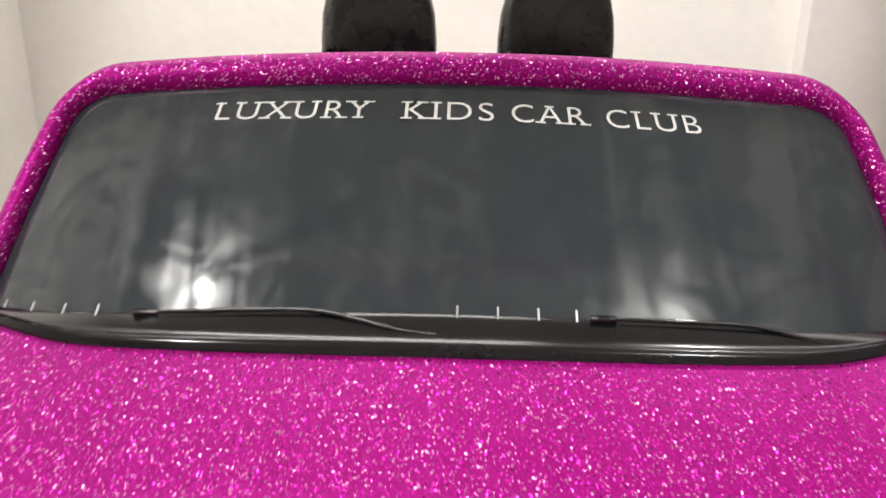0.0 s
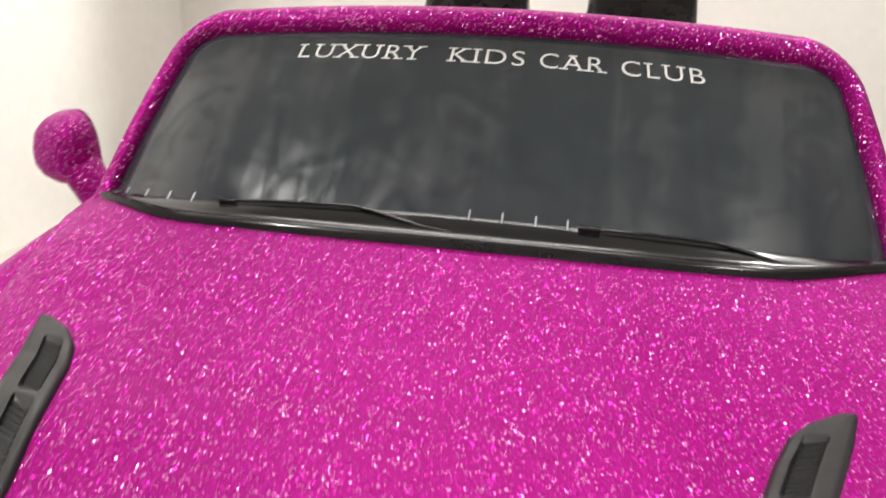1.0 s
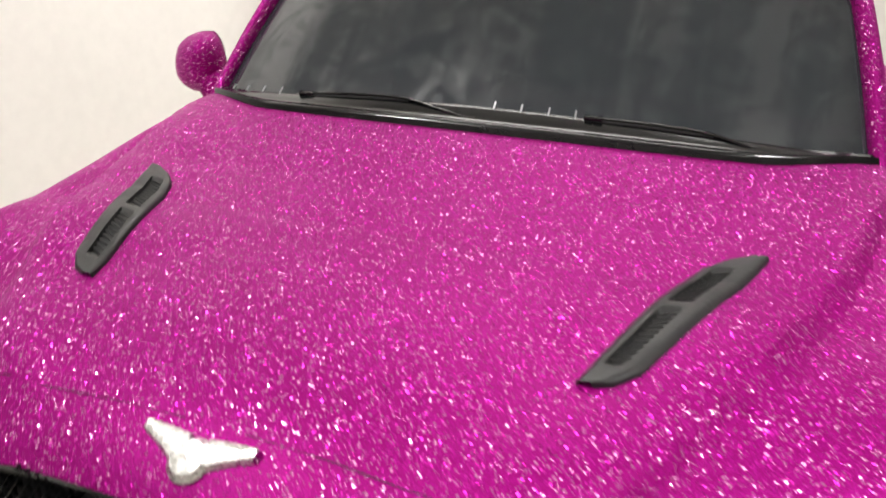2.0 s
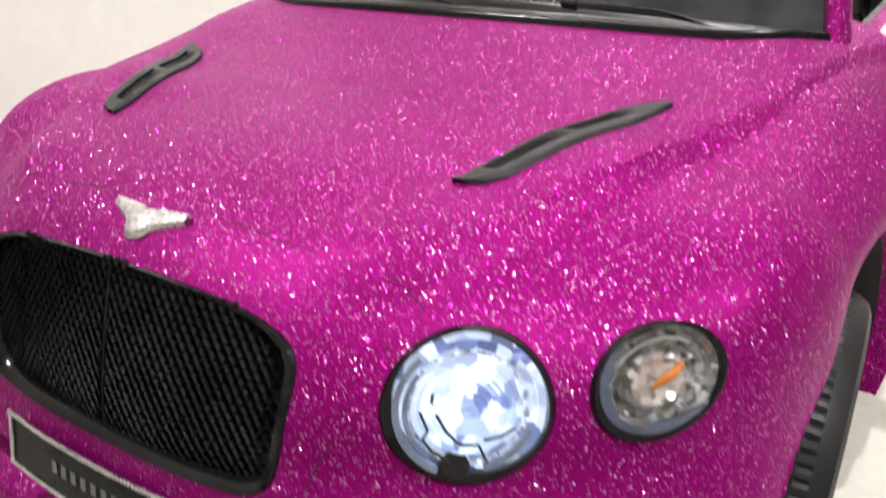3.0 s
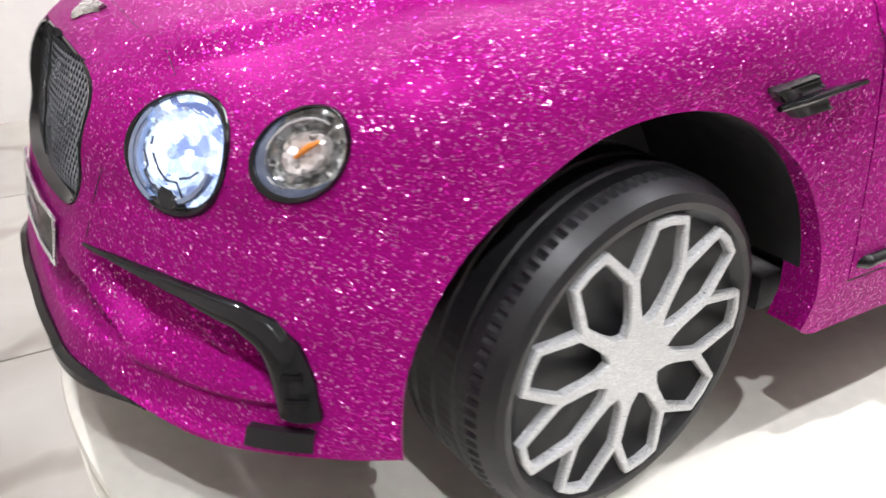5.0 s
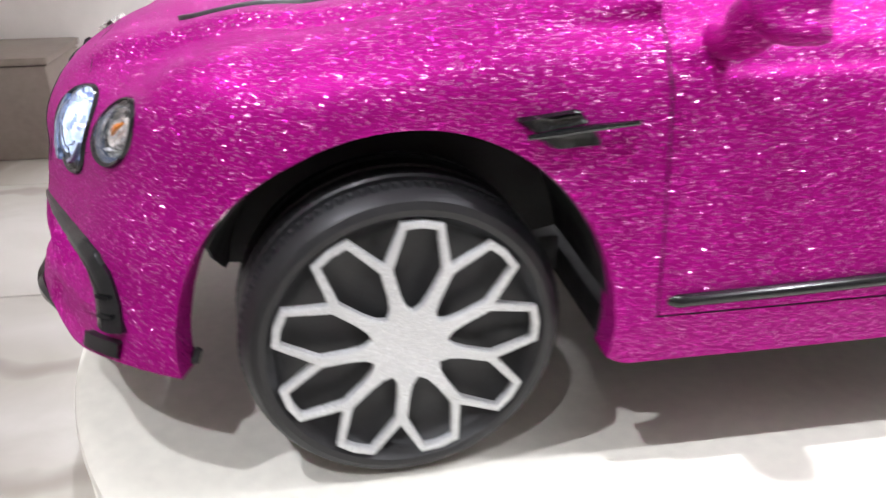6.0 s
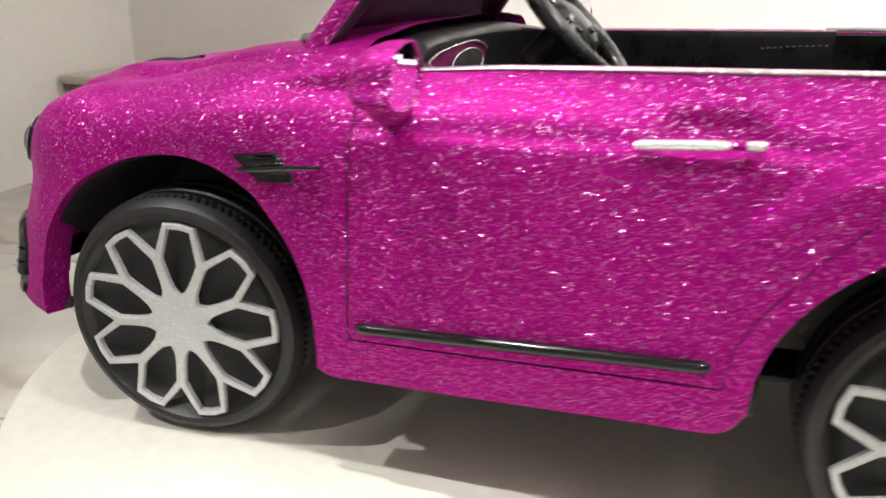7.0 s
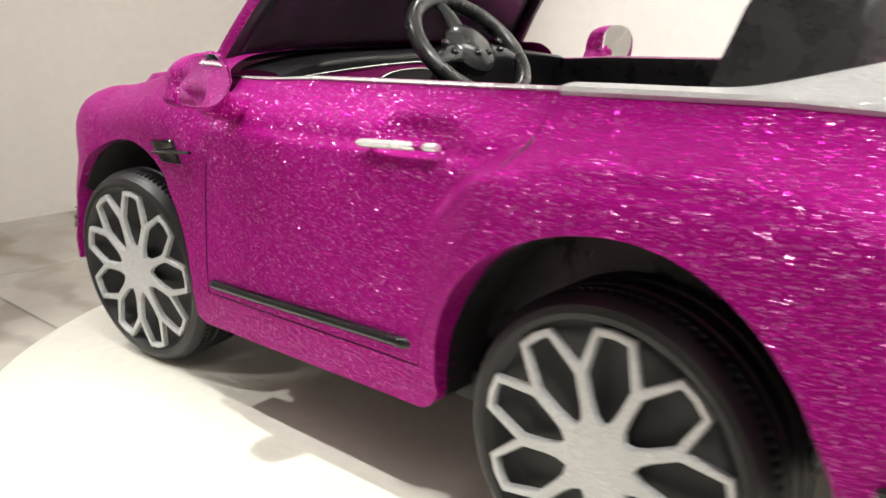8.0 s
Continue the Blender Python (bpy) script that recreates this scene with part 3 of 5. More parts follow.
door_far = mirrored(door, car)

bm = bmesh.new()
grid(bm, flank_rows(lambda z: door_back(z) + 0.0016, lambda z: TAIL_Y + TAIL, DOOR_LOW - 0.0015, 0, 110, 44))
arch_cut(bm, ARCH_R, 0.216, 0.186, 0.200)
both_sides(bm)
part("rear_body", bm, PINK, car, "pink glitter rear wings and tail")
bm = bmesh.new()
grid(bm, flank_rows(lambda z: 0.238, lambda z: HUB_R[0] - 0.138, 0.110, DOOR_LOW - 0.0008, 70, 8, lip=False))
arch_cut(bm, ARCH_R, 0.216, 0.186, 0.200)
grid(bm, [[Vector((side_x(y, 0.110) - d, y, 0.110 + e)) for y in [0.238 + i * 0.02 for i in range(22)]] for d, e in ((0, 0), (0.012, -0.002), (0.03, 0.004))])
bmesh.ops.remove_doubles(bm, verts=bm.verts, dist=2e-4)
for v in bm.verts:                                # the rear lower corner is rounded
    v.co.y = min(v.co.y, 0.643 + 0.25 * (v.co.z - 0.110))
    k = min(1, max(0, (v.co.y - 0.613) / 0.030))
    v.co.z = max(v.co.z, 0.110 + 0.030 * (1 - math.sqrt(1 - k * k)))
bmesh.ops.recalc_face_normals(bm, faces=bm.faces)
sill = part("sill", bm, PINK, car, "pink glitter sill under the door")
mirrored(sill, car)

# dark gaps behind the panel joints
for side in (1, -1):
    bm = bmesh.new()
    line = [(DOOR_Y - 0.001, z) for z in [0.45 - 0.28 * k / 20 for k in range(20)]] + [(lerp(DOOR_Y, 0.620, k / 20), DOOR_LOW) for k in range(21)] + [(door_back(z) + 0.0008, z) for z in [lerp(0.17, 0.45, k / 24) for k in range(25)]]
    tube(bm, [(side * (side_x(y, z) - 0.0050), y, z) for y, z in line], 0.0030, 6)
    part("door_seal", bm, MATT, car, "dark gap round the door")
    bm = bmesh.new()
    seam = [on_top(x, y) for x, y in ((0.02, -0.313), (0.07, -0.312), (0.114, -0.311), (0.155, -0.3075), (0.187, -0.306))] + [on_front(x, z) for x, z in ((0.204, 0.393), (0.196, 0.376), (0.185, 0.343), (0.167, 0.297), (0.161, 0.265))]
    tube(bm, [(side * p.x, p.y, p.z) for p, n in seam], 0.0004, 6)
    part("bumper_seam", bm, MATT, car, "thin dark joint between bonnet and bumper")

# underbody, wheel linings
for lo, hi in (((-0.33, 0.205, 0.108), (0.33, 0.66, 0.15)), ((-0.20, -0.12, 0.12), (0.20, 0.204, 0.17)), ((-0.22, 0.661, 0.12), (0.22, 1.15, 0.17))):
    part("floor_pan", boxed(lo, hi, 0.006), MATT, car, "black underbody tray")
for hub, ahead, wide, high in ((HUB_F, 0.209, 0.193, 0.207), (ARCH_R, 0.219, 0.190, 0.203)):
    for side in (1, -1):
        bm = bmesh.new()
        rows = []
        for x, far in ((0.20, 174), (0.26, 168), (0.32, 158), (0.355, 151), (0.368, 149)):
            rows.append([Vector((side * x, hub[0] + (ahead if math.cos(a) < 0 else wide) * math.cos(a), hub[1] + high * math.sin(a))) for a in [radians(lerp(8 if hub is HUB_F else -6, far if hub is HUB_F else 186, k / 36)) for k in range(37)]])
        grid(bm, rows)
        fan = [bm.verts.new(p) for p in rows[0]]
        mid = bm.verts.new((side * 0.20, hub[0], hub[1]))
        for p, q in zip(fan, fan[1:]):
            bm.faces.new((p, q, mid))
        bmesh.ops.recalc_face_normals(bm, faces=bm.faces)
        bmesh.ops.solidify(bm, geom=bm.faces[:], thickness=0.003)
        part("wheel_lining", bm, MATT, car, "black plastic wheel arch lining")
for hub in (HUB_F, HUB_R):
    bm = bmesh.new()
    tube(bm, [(-0.30, hub[0], hub[1]), (0.30, hub[0], hub[1])], 0.010, 10)
    part("axle", bm, MATT, car)


def wheel(hub, side, turn, camber, spin):
    w = new("wheel")
    w.parent = car
    w.empty_display_size = 0.05
    R = WHEEL
    bm = bmesh.new()
    profile = [(0.122, -0.006), (0.127, -0.002), (0.131, 0.003), (0.137, 0.004), (0.144, 0.001), (0.149, -0.006), (R - 0.0015, -0.012)]
    tread = [(-0.014, 1), (-0.022, 1), (-0.0225, 1), (-0.032, 1), (-0.034, 0), (-0.038, 0), (-0.040, 1), (-0.058, 1), (-0.060, 0), (-0.064, 0), (-0.066, 1), (-0.084, 1), (-0.086, 0), (-0.090, 0), (-0.092, 1), (-0.104, 1)]
    sides = 285
    rings = []
    for r, x in profile:
        rings.append([bm.verts.new((x, r * math.cos(math.tau * k / sides), r * math.sin(math.tau * k / sides))) for k in range(sides)])
    for j, (x, up) in enumerate(tread):
        ring = []
        for k in range(sides):
            groove = ((k + (1 if -0.066 < x < -0.039 else 0)) % 3) == 0
            r = R + ((-0.0012 if groove and x > -0.0222 else 0.0006 if groove else 0.0012) if up else -0.0012) - (0.0016 if j in (0, 15) else 0)
            ring.append(bm.verts.new((x, r * math.cos(math.tau * k / sides), r * math.sin(math.tau * k / sides))))
        rings.append(ring)
    for r, x in ((0.149, -0.108), (0.140, -0.114), (0.125, -0.116), (0.10, -0.110)):
        rings.append([bm.verts.new((x, r * math.cos(math.tau * k / sides), r * math.sin(math.tau * k / sides))) for k in range(sides)])
    for p, q in zip(rings, rings[1:]):
        for k in range(sides):
            bm.faces.new((p[k], q[k], q[(k + 1) % sides], p[(k + 1) % sides]))
    bmesh.ops.recalc_face_normals(bm, faces=bm.faces)
    part("tyre", bm, RUBBER, w, "black ribbed tyre", smooth=30)
    bm = bmesh.new()
    lathe(bm, [(0, -0.010), (0.035, -0.010), (0.05, -0.016), (0.105, -0.020), (0.119, -0.010), (0.1225, -0.005)], 96)
    part("rim", bm, RIM, w, "dark grey wheel disc")
    bm = bmesh.new()
    hole = [(0, 0.036), (10, 0.043), (14, 0.056), (16, 0.082), (6.8, 0.1185), (0, 0.1195)]
    outer = [(0, 0.026), (20, 0.026), (20, 0.052), (20, 0.089), (8.9, 0.1255), (0, 0.1268)]
    at = lambda a, r, k: bm.verts.new((-0.006 + 0.003 * min(1, r / 0.04), r * math.sin(radians(a + 40 * k)), r * math.cos(radians(a + 40 * k))))
    for k in range(9):
        for sign in (1, -1):
            h, o = [at(sign * a, r, k) for a, r in hole], [at(sign * a, r, k) for a, r in outer]
            for i in range(5):
                bm.faces.new([h[i], h[i + 1], o[i + 1], o[i]])
            bm.faces.new([at(0, 0, k), o[0], o[1]])
    bmesh.ops.remove_doubles(bm, verts=bm.verts, dist=1e-4)
    bmesh.ops.recalc_face_normals(bm, faces=bm.faces)
    if sum(f.normal.x for f in bm.faces) < 0:
        bmesh.ops.reverse_faces(bm, faces=bm.faces)
    base = bm.faces[:]
    ret = bmesh.ops.extrude_face_region(bm, geom=base)
    top = {g for g in ret["geom"] if isinstance(g, bmesh.types.BMVert)}
    for v in top:
        v.co.x += 0.0075
    bm.normal_update()
    edges = [e for e in bm.edges if all(v in top for v in e.verts) and e.calc_face_angle(0) > 1.0]
    bmesh.ops.bevel(bm, geom=edges, offset=0.0012, segments=2, affect="EDGES")
    part("spokes", bm, SILVER_GLITTER, w, "silver glitter nine-petal spokes", smooth=35)
    w.matrix_world = pose(side * (0.401 if hub is HUB_F else 0.422), hub[0], hub[1], 0, side * camber, turn) @ (Matrix.Rotation(math.pi, 4, "Z") if side < 0 else Matrix()) @ Matrix.Rotation(radians(spin), 4, "X")
    return w


wheel(HUB_F, 1, 5.2, 2.9, -6.4)
wheel(HUB_F, -1, 5.2, 2.9, 10)
wheel(HUB_R, 1, 0, 0, -4.6)
wheel(HUB_R, -1, 0, 0, 25)

# grille: a black frame and a net of small pyramids and slanting bars
grille = new("grille")
grille.parent = car
grille.empty_display_size = 0.05
outline = []
for k in range(96):
    a = math.tau * k / 96
    c = Vector((0.001 * math.cos(a), 0, 0.334 + 0.001 * math.sin(a)))
    f = 1.0 / grille_size(c)
    for _ in range(12):
        c = Vector((f * 0.001 * math.cos(a), 0, 0.334 + f * 0.001 * math.sin(a)))
        f /= grille_size(c)
    outline.append((c.x, c.z))
bm = bmesh.new()
frame_rings = []
for grow, back in ((1.0, 0.002), (0.985, -0.001), (0.955, 0.001), (0.93, 0.010), (0.92, 0.020)):
    ring = []
    for x, z in outline:
        p, n = on_front(x, z)
        q, _ = on_front(x * grow, 0.334 + (z - 0.334) * grow)
        ring.append(bm.verts.new((x * grow, q.y + back, 0.334 + (z - 0.334) * grow)))
    frame_rings.append(ring)
for r, s_ in zip(frame_rings, frame_rings[1:]):
    for k in range(96):
        bm.faces.new((r[k], r[(k + 1) % 96], s_[(k + 1) % 96], s_[k]))
bmesh.ops.recalc_face_normals(bm, faces=bm.faces)
part("grille_frame", bm, GLOSS, grille, "gloss black grille surround")


def net_y(x, z):
    return -0.3965 + 0.45 * max(0, z - 0.29) ** 1.25 + 0.9 * x * x + 0.009


bm = bmesh.new()
pitch = 0.0078
for i in range(-24, 25):
    for j in range(-10, 11):
        x, z = i * pitch * 0.98 + (pitch * 0.49 if j % 2 else 0), 0.334 + j * pitch * 0.72
        if grille_size(Vector((x, 0, z))) > 0.97:
            continue
        y, h = net_y(x, z), pitch * 0.64
        ring = [bm.verts.new((x + h * u, net_y(x + h * u, z + h * w), z + h * w)) for u, w in ((0, 0.98), (0.70, 0), (0, -0.98), (-0.70, 0))]
        inner = [bm.verts.new((x + 0.58 * h * u, y + 0.007, z + 0.58 * h * w)) for u, w in ((0, 0.98), (0.70, 0), (0, -0.98), (-0.70, 0))]
        for k in range(4):
            bm.faces.new((ring[k], ring[(k + 1) % 4], inner[(k + 1) % 4], inner[k]))
        bm.faces.new(inner)
bmesh.ops.recalc_face_normals(bm, faces=bm.faces)
tagged(part("mesh_insert", bm, NET, grille, "black diamond mesh of the grille", smooth=0), kind="stuff")
bm = bmesh.new()
tube(bm, [(0, net_y(0, z) - 0.001, z) for z in [0.284 + 0.105 * k / 8 for k in range(9)]], 0.0009, 6)
part("centre_bar", bm, BLACK, grille)

# plate with its rhinestone border
plate = new("front_plate")
plate.parent = car
plate.empty_display_size = 0.03
PX, PZ0, PZ1 = 0.1015, 0.220, 0.2615


def plate_point(u, w, off):
    """u -1..1 across, w 0..1 up the plate, bowed gently with the nose."""
    z = lerp(PZ0, PZ1, w)
    return Vector((u * PX, -0.4085 + 0.75 * (u * PX) ** 2 + 0.16 * (z - PZ0) - off, z))


bm = bmesh.new()
front = grid(bm, [[plate_point(-1 + 2 * i / 24, j / 4, 0.002) for i in range(25)] for j in range(5)])
bmesh.ops.solidify(bm, geom=bm.faces[:], thickness=-0.004)
bmesh.ops.recalc_face_normals(bm, faces=bm.faces)
part("plate_panel", bm, PLATE, plate, "dark glossy plate")
bm = bmesh.new()
beads = [(-1 + 2 * k / 56, w) for k in range(57) for w in (0.02, 0.98)] + [(u, k / 12) for k in range(1, 12) for u in (-0.985, 0.985)]
for k, (u, w) in enumerate(beads):
    p = plate_point(u, w, 0.003)
    bmesh.ops.create_icosphere(bm, subdivisions=1, radius=0.0021, matrix=Matrix.Translation(p + Vector((0, 0, 0.0002 * math.sin(k * 7.1)))) @ Matrix.Rotation(k * 1.3, 4, "Z"))
tagged(part("rhinestone_border", bm, CRYSTAL, plate, "sparkling clear rhinestone border", smooth=0), kind="stuff")
for k in range(7):
    bm = bmesh.new()
    u0 = -0.44 + k * 0.108
    grid(bm, [[plate_point(u0 + du, w, 0.0028) for du in (0, 0.02, 0.04, 0.055)] for w in (0.40, 0.62)])
    part("plate_bar", bm, PLATE_INK, plate, smooth=0)

# black splitter under the chin
bm = bmesh.new()
rows = []
for out, z in ((-0.010, 0.158), (0.004, 0.163), (0.010, 0.158), (0.010, 0.150), (0.002, 0.146), (-0.03, 0.149)):
    row = []
    for k in range(-40, 41):
        x = 0.236 * k / 40
        p, n = on_front(abs(x), 0.168)
        n = Vector((n.x, n.y, 0)).normalized()
        taper = 1 - 0.92 * smoothstep(0.17, 0.236, abs(x))
        row.append(Vector((math.copysign(p.x + n.x * out * taper, x) if k else 0, p.y + n.y * out * taper, lerp(0.152, z, taper) - 0.006 * (abs(x) / 0.226) ** 2)))
    rows.append(row)
grid(bm, rows)
bmesh.ops.recalc_face_normals(bm, faces=bm.faces)
part("splitter", bm, GLOSS, car, "gloss black lip under the chin")

# black blades beside the intakes, and slots under them
BLADE_TOP = ((0.159, 0.2605), (0.194, 0.262), (0.237, 0.2615), (0.275, 0.2595), (0.306, 0.2555), (0.326, 0.247), (0.339, 0.230), (0.348, 0.201), (0.354, 0.175))
BLADE_BOT = ((0.159, 0.2580), (0.195, 0.2575), (0.238, 0.254), (0.276, 0.247), (0.306, 0.238), (0.318, 0.226), (0.326, 0.203), (0.331, 0.189), (0.335, 0.179))
for side in (1, -1):
    bm = bmesh.new()
    rows = []
    for k in range(65):
        f = k / 64 * (len(BLADE_TOP) - 1)
        i = min(int(f), len(BLADE_TOP) - 2)
        t = f - i
        top = [lerp(a, b, t) for a, b in zip(BLADE_TOP[i], BLADE_TOP[i + 1])]
        bot = [lerp(a, b, t) for a, b in zip(BLADE_BOT[i], BLADE_BOT[i + 1])]
        row = []
        for w, off in ((-0.04, -0.006), (0.0, 0.003), (0.25, 0.0075), (0.55, 0.0085), (0.85, 0.006), (1.0, -0.002), (1.05, -0.016)):
            x, z = lerp(top[0], bot[0], w), lerp(top[1], bot[1], w)
            p, n = on_front(x, max(z, 0.150), 0)
            n = Vector((n.x, n.y, 0)).normalized()
            p = p + n * (off if off > -0.01 else off - 0.012) * min(1, 0.25 + k / 20)
            row.append(Vector((side * p.x, p.y, p.z)))
        rows.append(row)
    net = grid(bm, rows)
    bm.faces.new(net[0])
    bm.faces.new(net[-1][::-1])
    bmesh.ops.recalc_face_normals(bm, faces=bm.faces)
    blade = part("bumper_blade", bm, GLOSS, car, "gloss black hooked blade on the bumper", smooth=50)
    for z0 in (0.188, 0.206):
        bm = bmesh.new()
        rows = []
        for w in (0, 1):
            p0, n0 = on_front(0.334 - (0.206 - z0) * -0.25, z0 + 0.004 * w, 0.0095)
            p1, n1 = on_front(0.344 - (0.206 - z0) * -0.25, z0 + 0.004 * w, 0.0088)
            rows.append([Vector((side * p0.x, p0.y, p0.z)), Vector((side * p1.x, p1.y, p1.z))])
        grid(bm, rows)
        bmesh.ops.solidify(bm, geom=bm.faces[:], thickness=0.002)
        part("blade_rib", bm, BLACK, blade, smooth=0)
    bm = bmesh.new()
    rows = []
    for k in range(9):
        x = lerp(0.322, 0.353, k / 8)
        row = []
        for z, off in ((0.1675, -0.004), (0.167, 0.003), (0.153, 0.0035), (0.1505, -0.004)):
            p, n = on_front(x, z - 0.003 * k / 8, off)
            row.append(Vector((side * p.x, p.y, p.z)))
        rows.append(row)
    grid(bm, rows)
    bmesh.ops.recalc_face_normals(bm, faces=bm.faces)
    part("bumper_slot", bm, BLACK, car, "black slot at the bumper's corner")


# headlamps
def headlamp(x, z, radius, tall, lit, side):
    p, n, right, up = lamp_axes(x, z)
    lamp = new("headlamp")
    lamp.parent = car
    lamp.empty_display_size = 0.03

    def point(u, w, h):
        q = p + right * (u * radius) + up * (w * radius * tall) + n * h
        return Vector((side * q.x, q.y, q.z))

    def laid(u, w, h):
        q = p + right * (u * radius) + up * (w * radius * tall)
        hit = SHELL.ray_cast(q + n * 0.1, -n)[0]
        return point(u, w, h + 0.8 * ((hit - q).dot(n) if hit else 0))

    def turned(profile, sides=64, drape=0.0, thick=0.0):
        bm = bmesh.new()
        rings = []
        for r, h in profile:
            ring = []
            for k in range(1 if r == 0 else sides):
                a = math.tau * k / sides
                f = r * (1 - thick * max(0, math.cos(a - 3.75)) * (r < 0.96))
                u, w = f * math.cos(a), f * math.sin(a)
                q = p + right * (u * radius) + up * (w * radius * tall)
                lift = 0.0
                if drape:
                    hit = SHELL.ray_cast(q + n * 0.1, -n)[0]
                    lift = drape * ((hit - q).dot(n) if hit else 0)
                ring.append(bm.verts.new(point(u, w, h + lift)))
            rings.append(ring)
        for a_, b_ in zip(rings, rings[1:]):
            for k in range(sides):
                quad = [a_[k % len(a_)], a_[(k + 1) % len(a_)], b_[(k + 1) % len(b_)], b_[k % len(b_)]]
                quad = [v for i, v in enumerate(quad) if v not in quad[:i]]
                if len(quad) > 2:
                    bm.faces.new(quad)
        bmesh.ops.recalc_face_normals(bm, faces=bm.faces)
        return bm

    part("bezel", turned([(1.03, -0.003), (1.03, 0.0012), (0.99, 0.0035), (0.95, 0.0025), (0.93, -0.003), (0.925, -0.018)], drape=1.0, thick=0.13 if lit else 0.08), GLOSS, lamp, "gloss black oval rim")
    bowl = part("reflector", turned([(0.94, -0.003), (0.84, -0.005), (0.83, -0.011), (0.70, -0.012), (0.68, -0.016), (0.30, -0.019), (0, -0.019)], drape=0.8), LAMP_BRIGHT if lit else LAMP_DARK, lamp, "glowing silvered bowl" if lit else "smoky silvered bowl")
    # facets round the bowl
    bm = bmesh.new()
    for k in range(22 if lit else 9):
        a = math.tau * k / (22 if lit else 9)
        for r0, r1 in ((0.60, 0.74 if lit else 0.68),):
            quad = [point(r * math.cos(a + d), r * math.sin(a + d), h) for r, d, h in ((r0, 0.02, -0.009), (r1, 0.02, -0.004), (r1, 0.22, -0.0055), (r0, 0.22, -0.0105))]
            bm.faces.new([bm.verts.new(q) for q in quad])
    part("facet_ring", bm, FACET, lamp, "ring of small clear facets", smooth=0)
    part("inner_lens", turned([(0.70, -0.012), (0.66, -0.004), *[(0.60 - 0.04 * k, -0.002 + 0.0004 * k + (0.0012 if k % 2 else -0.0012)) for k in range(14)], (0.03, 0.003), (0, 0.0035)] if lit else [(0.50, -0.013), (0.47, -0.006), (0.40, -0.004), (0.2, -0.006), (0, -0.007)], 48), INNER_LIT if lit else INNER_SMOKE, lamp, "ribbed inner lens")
    if lit:
        bm = bmesh.new()
        ring = [laid(-0.40 + 0.17 * math.cos(a), -0.62 + 0.19 * math.sin(a), 0.0015) for a in [math.tau * k / 20 for k in range(20)]]
        low = [laid(-0.40 + 0.17 * math.cos(a), -0.62 + 0.19 * math.sin(a), -0.010) for a in [math.tau * k / 20 for k in range(20)]]
        a_, b_ = [bm.verts.new(q) for q in ring], [bm.verts.new(q) for q in low]
        bm.faces.new(a_)
        for k in range(20):
            bm.faces.new((a_[k], a_[(k + 1) % 20], b_[(k + 1) % 20], b_[k]))
        part("notch", bm, BLACK, lamp, "black fixing notch")
        for r0, r1, a0, a1, h in ((0.80, 0.88, 1.9, 3.9, 0.001), (0.70, 0.76, 2.1, 3.7, 0.002), (0.72, 0.80, 4.6, 5.6, 0.001)):
            bm = bmesh.new()
            rows = []
            for r, d in ((r0, -0.004), (r0, h), (r1, h), (r1, -0.004)):
                rows.append([point(r * math.cos(a), r * math.sin(a), d) for a in [lerp(a0, a1, k / 14) for k in range(15)]])
            grid(bm, rows)
            bmesh.ops.recalc_face_normals(bm, faces=bm.faces)
            part("light_guide", bm, LAMP_BLUE, lamp, "curved blue-grey step in the bowl", smooth=30)
        for line in (((-0.52, 0.20), (-0.52, -0.06), (-0.62, -0.14), (-0.58, -0.34), (-0.46, -0.50)), ((-0.36, 0.10), (-0.33, -0.16), (-0.24, -0.38), (-0.04, -0.46), (-0.03, -0.72)), ((0.04, -0.42), (0.24, -0.45), (0.44, -0.41)), ((-0.30, 0.36), (-0.36, 0.24))):
            bm = bmesh.new()
            tube(bm, [laid(u, w, 0.0035) for u, w in line], 0.0009, 6)
            part("shroud_edge", bm, LAMP_EDGE, lamp, "dark edge of the lamp's stepped shroud")
    else:
        bm = bmesh.new()
        rows = []
        for r, d in ((0.70, -0.005), (0.71, -0.001), (0.92, 0.000), (0.93, -0.004)):
            rows.append([laid(lerp(r, 0.94, f) * math.cos(a), lerp(r, 0.94, f) * math.sin(a), d) for a, f in [(lerp(1.7, 5.3, k / 24), (2 * k / 24 - 1) ** 4) for k in range(25)]])
        grid(bm, rows)
        bmesh.ops.recalc_face_normals(bm, faces=bm.faces)
        part("crescent", bm, LAMP_SHADE, lamp, "dark blue-grey crescent beside the bowl", smooth=50)
        bm = bmesh.new()
        tube(bm, [point(-0.12, -0.03, -0.003), point(0.05, 0.01, -0.001), point(0.22, 0.05, 0.0), point(0.42, 0.09, -0.002)], [0.0012, 0.0022, 0.0024, 0.0012], 10)
        part("bulb", bm, ORANGE, lamp, "amber bulb")
        bm = bmesh.new()
        tube(bm, [point(0.73 * math.cos(a), 0.73 * math.sin(a), -0.0035) for a in [lerp(0.5, 4.1, k / 40) for k in range(41)]], 0.0011, 6)
        part("bright_ring", bm, LENS_WHITE, lamp, "thin bright ring in the bowl")
    glass = part("lens", turned([(0.955, 0.0005), (0.75, 0.0035), (0.5, 0.0065), (0.25, 0.008), (0, 0.0085)], drape=0.8), CLEAR, lamp, "clear domed cover")
    glass.visible_shadow = False
    return lamp


for side in (1, -1):
    for lx, lz, radius, tall, lit in LAMPS:
        headlamp(lx, lz, radius, tall, lit, side)


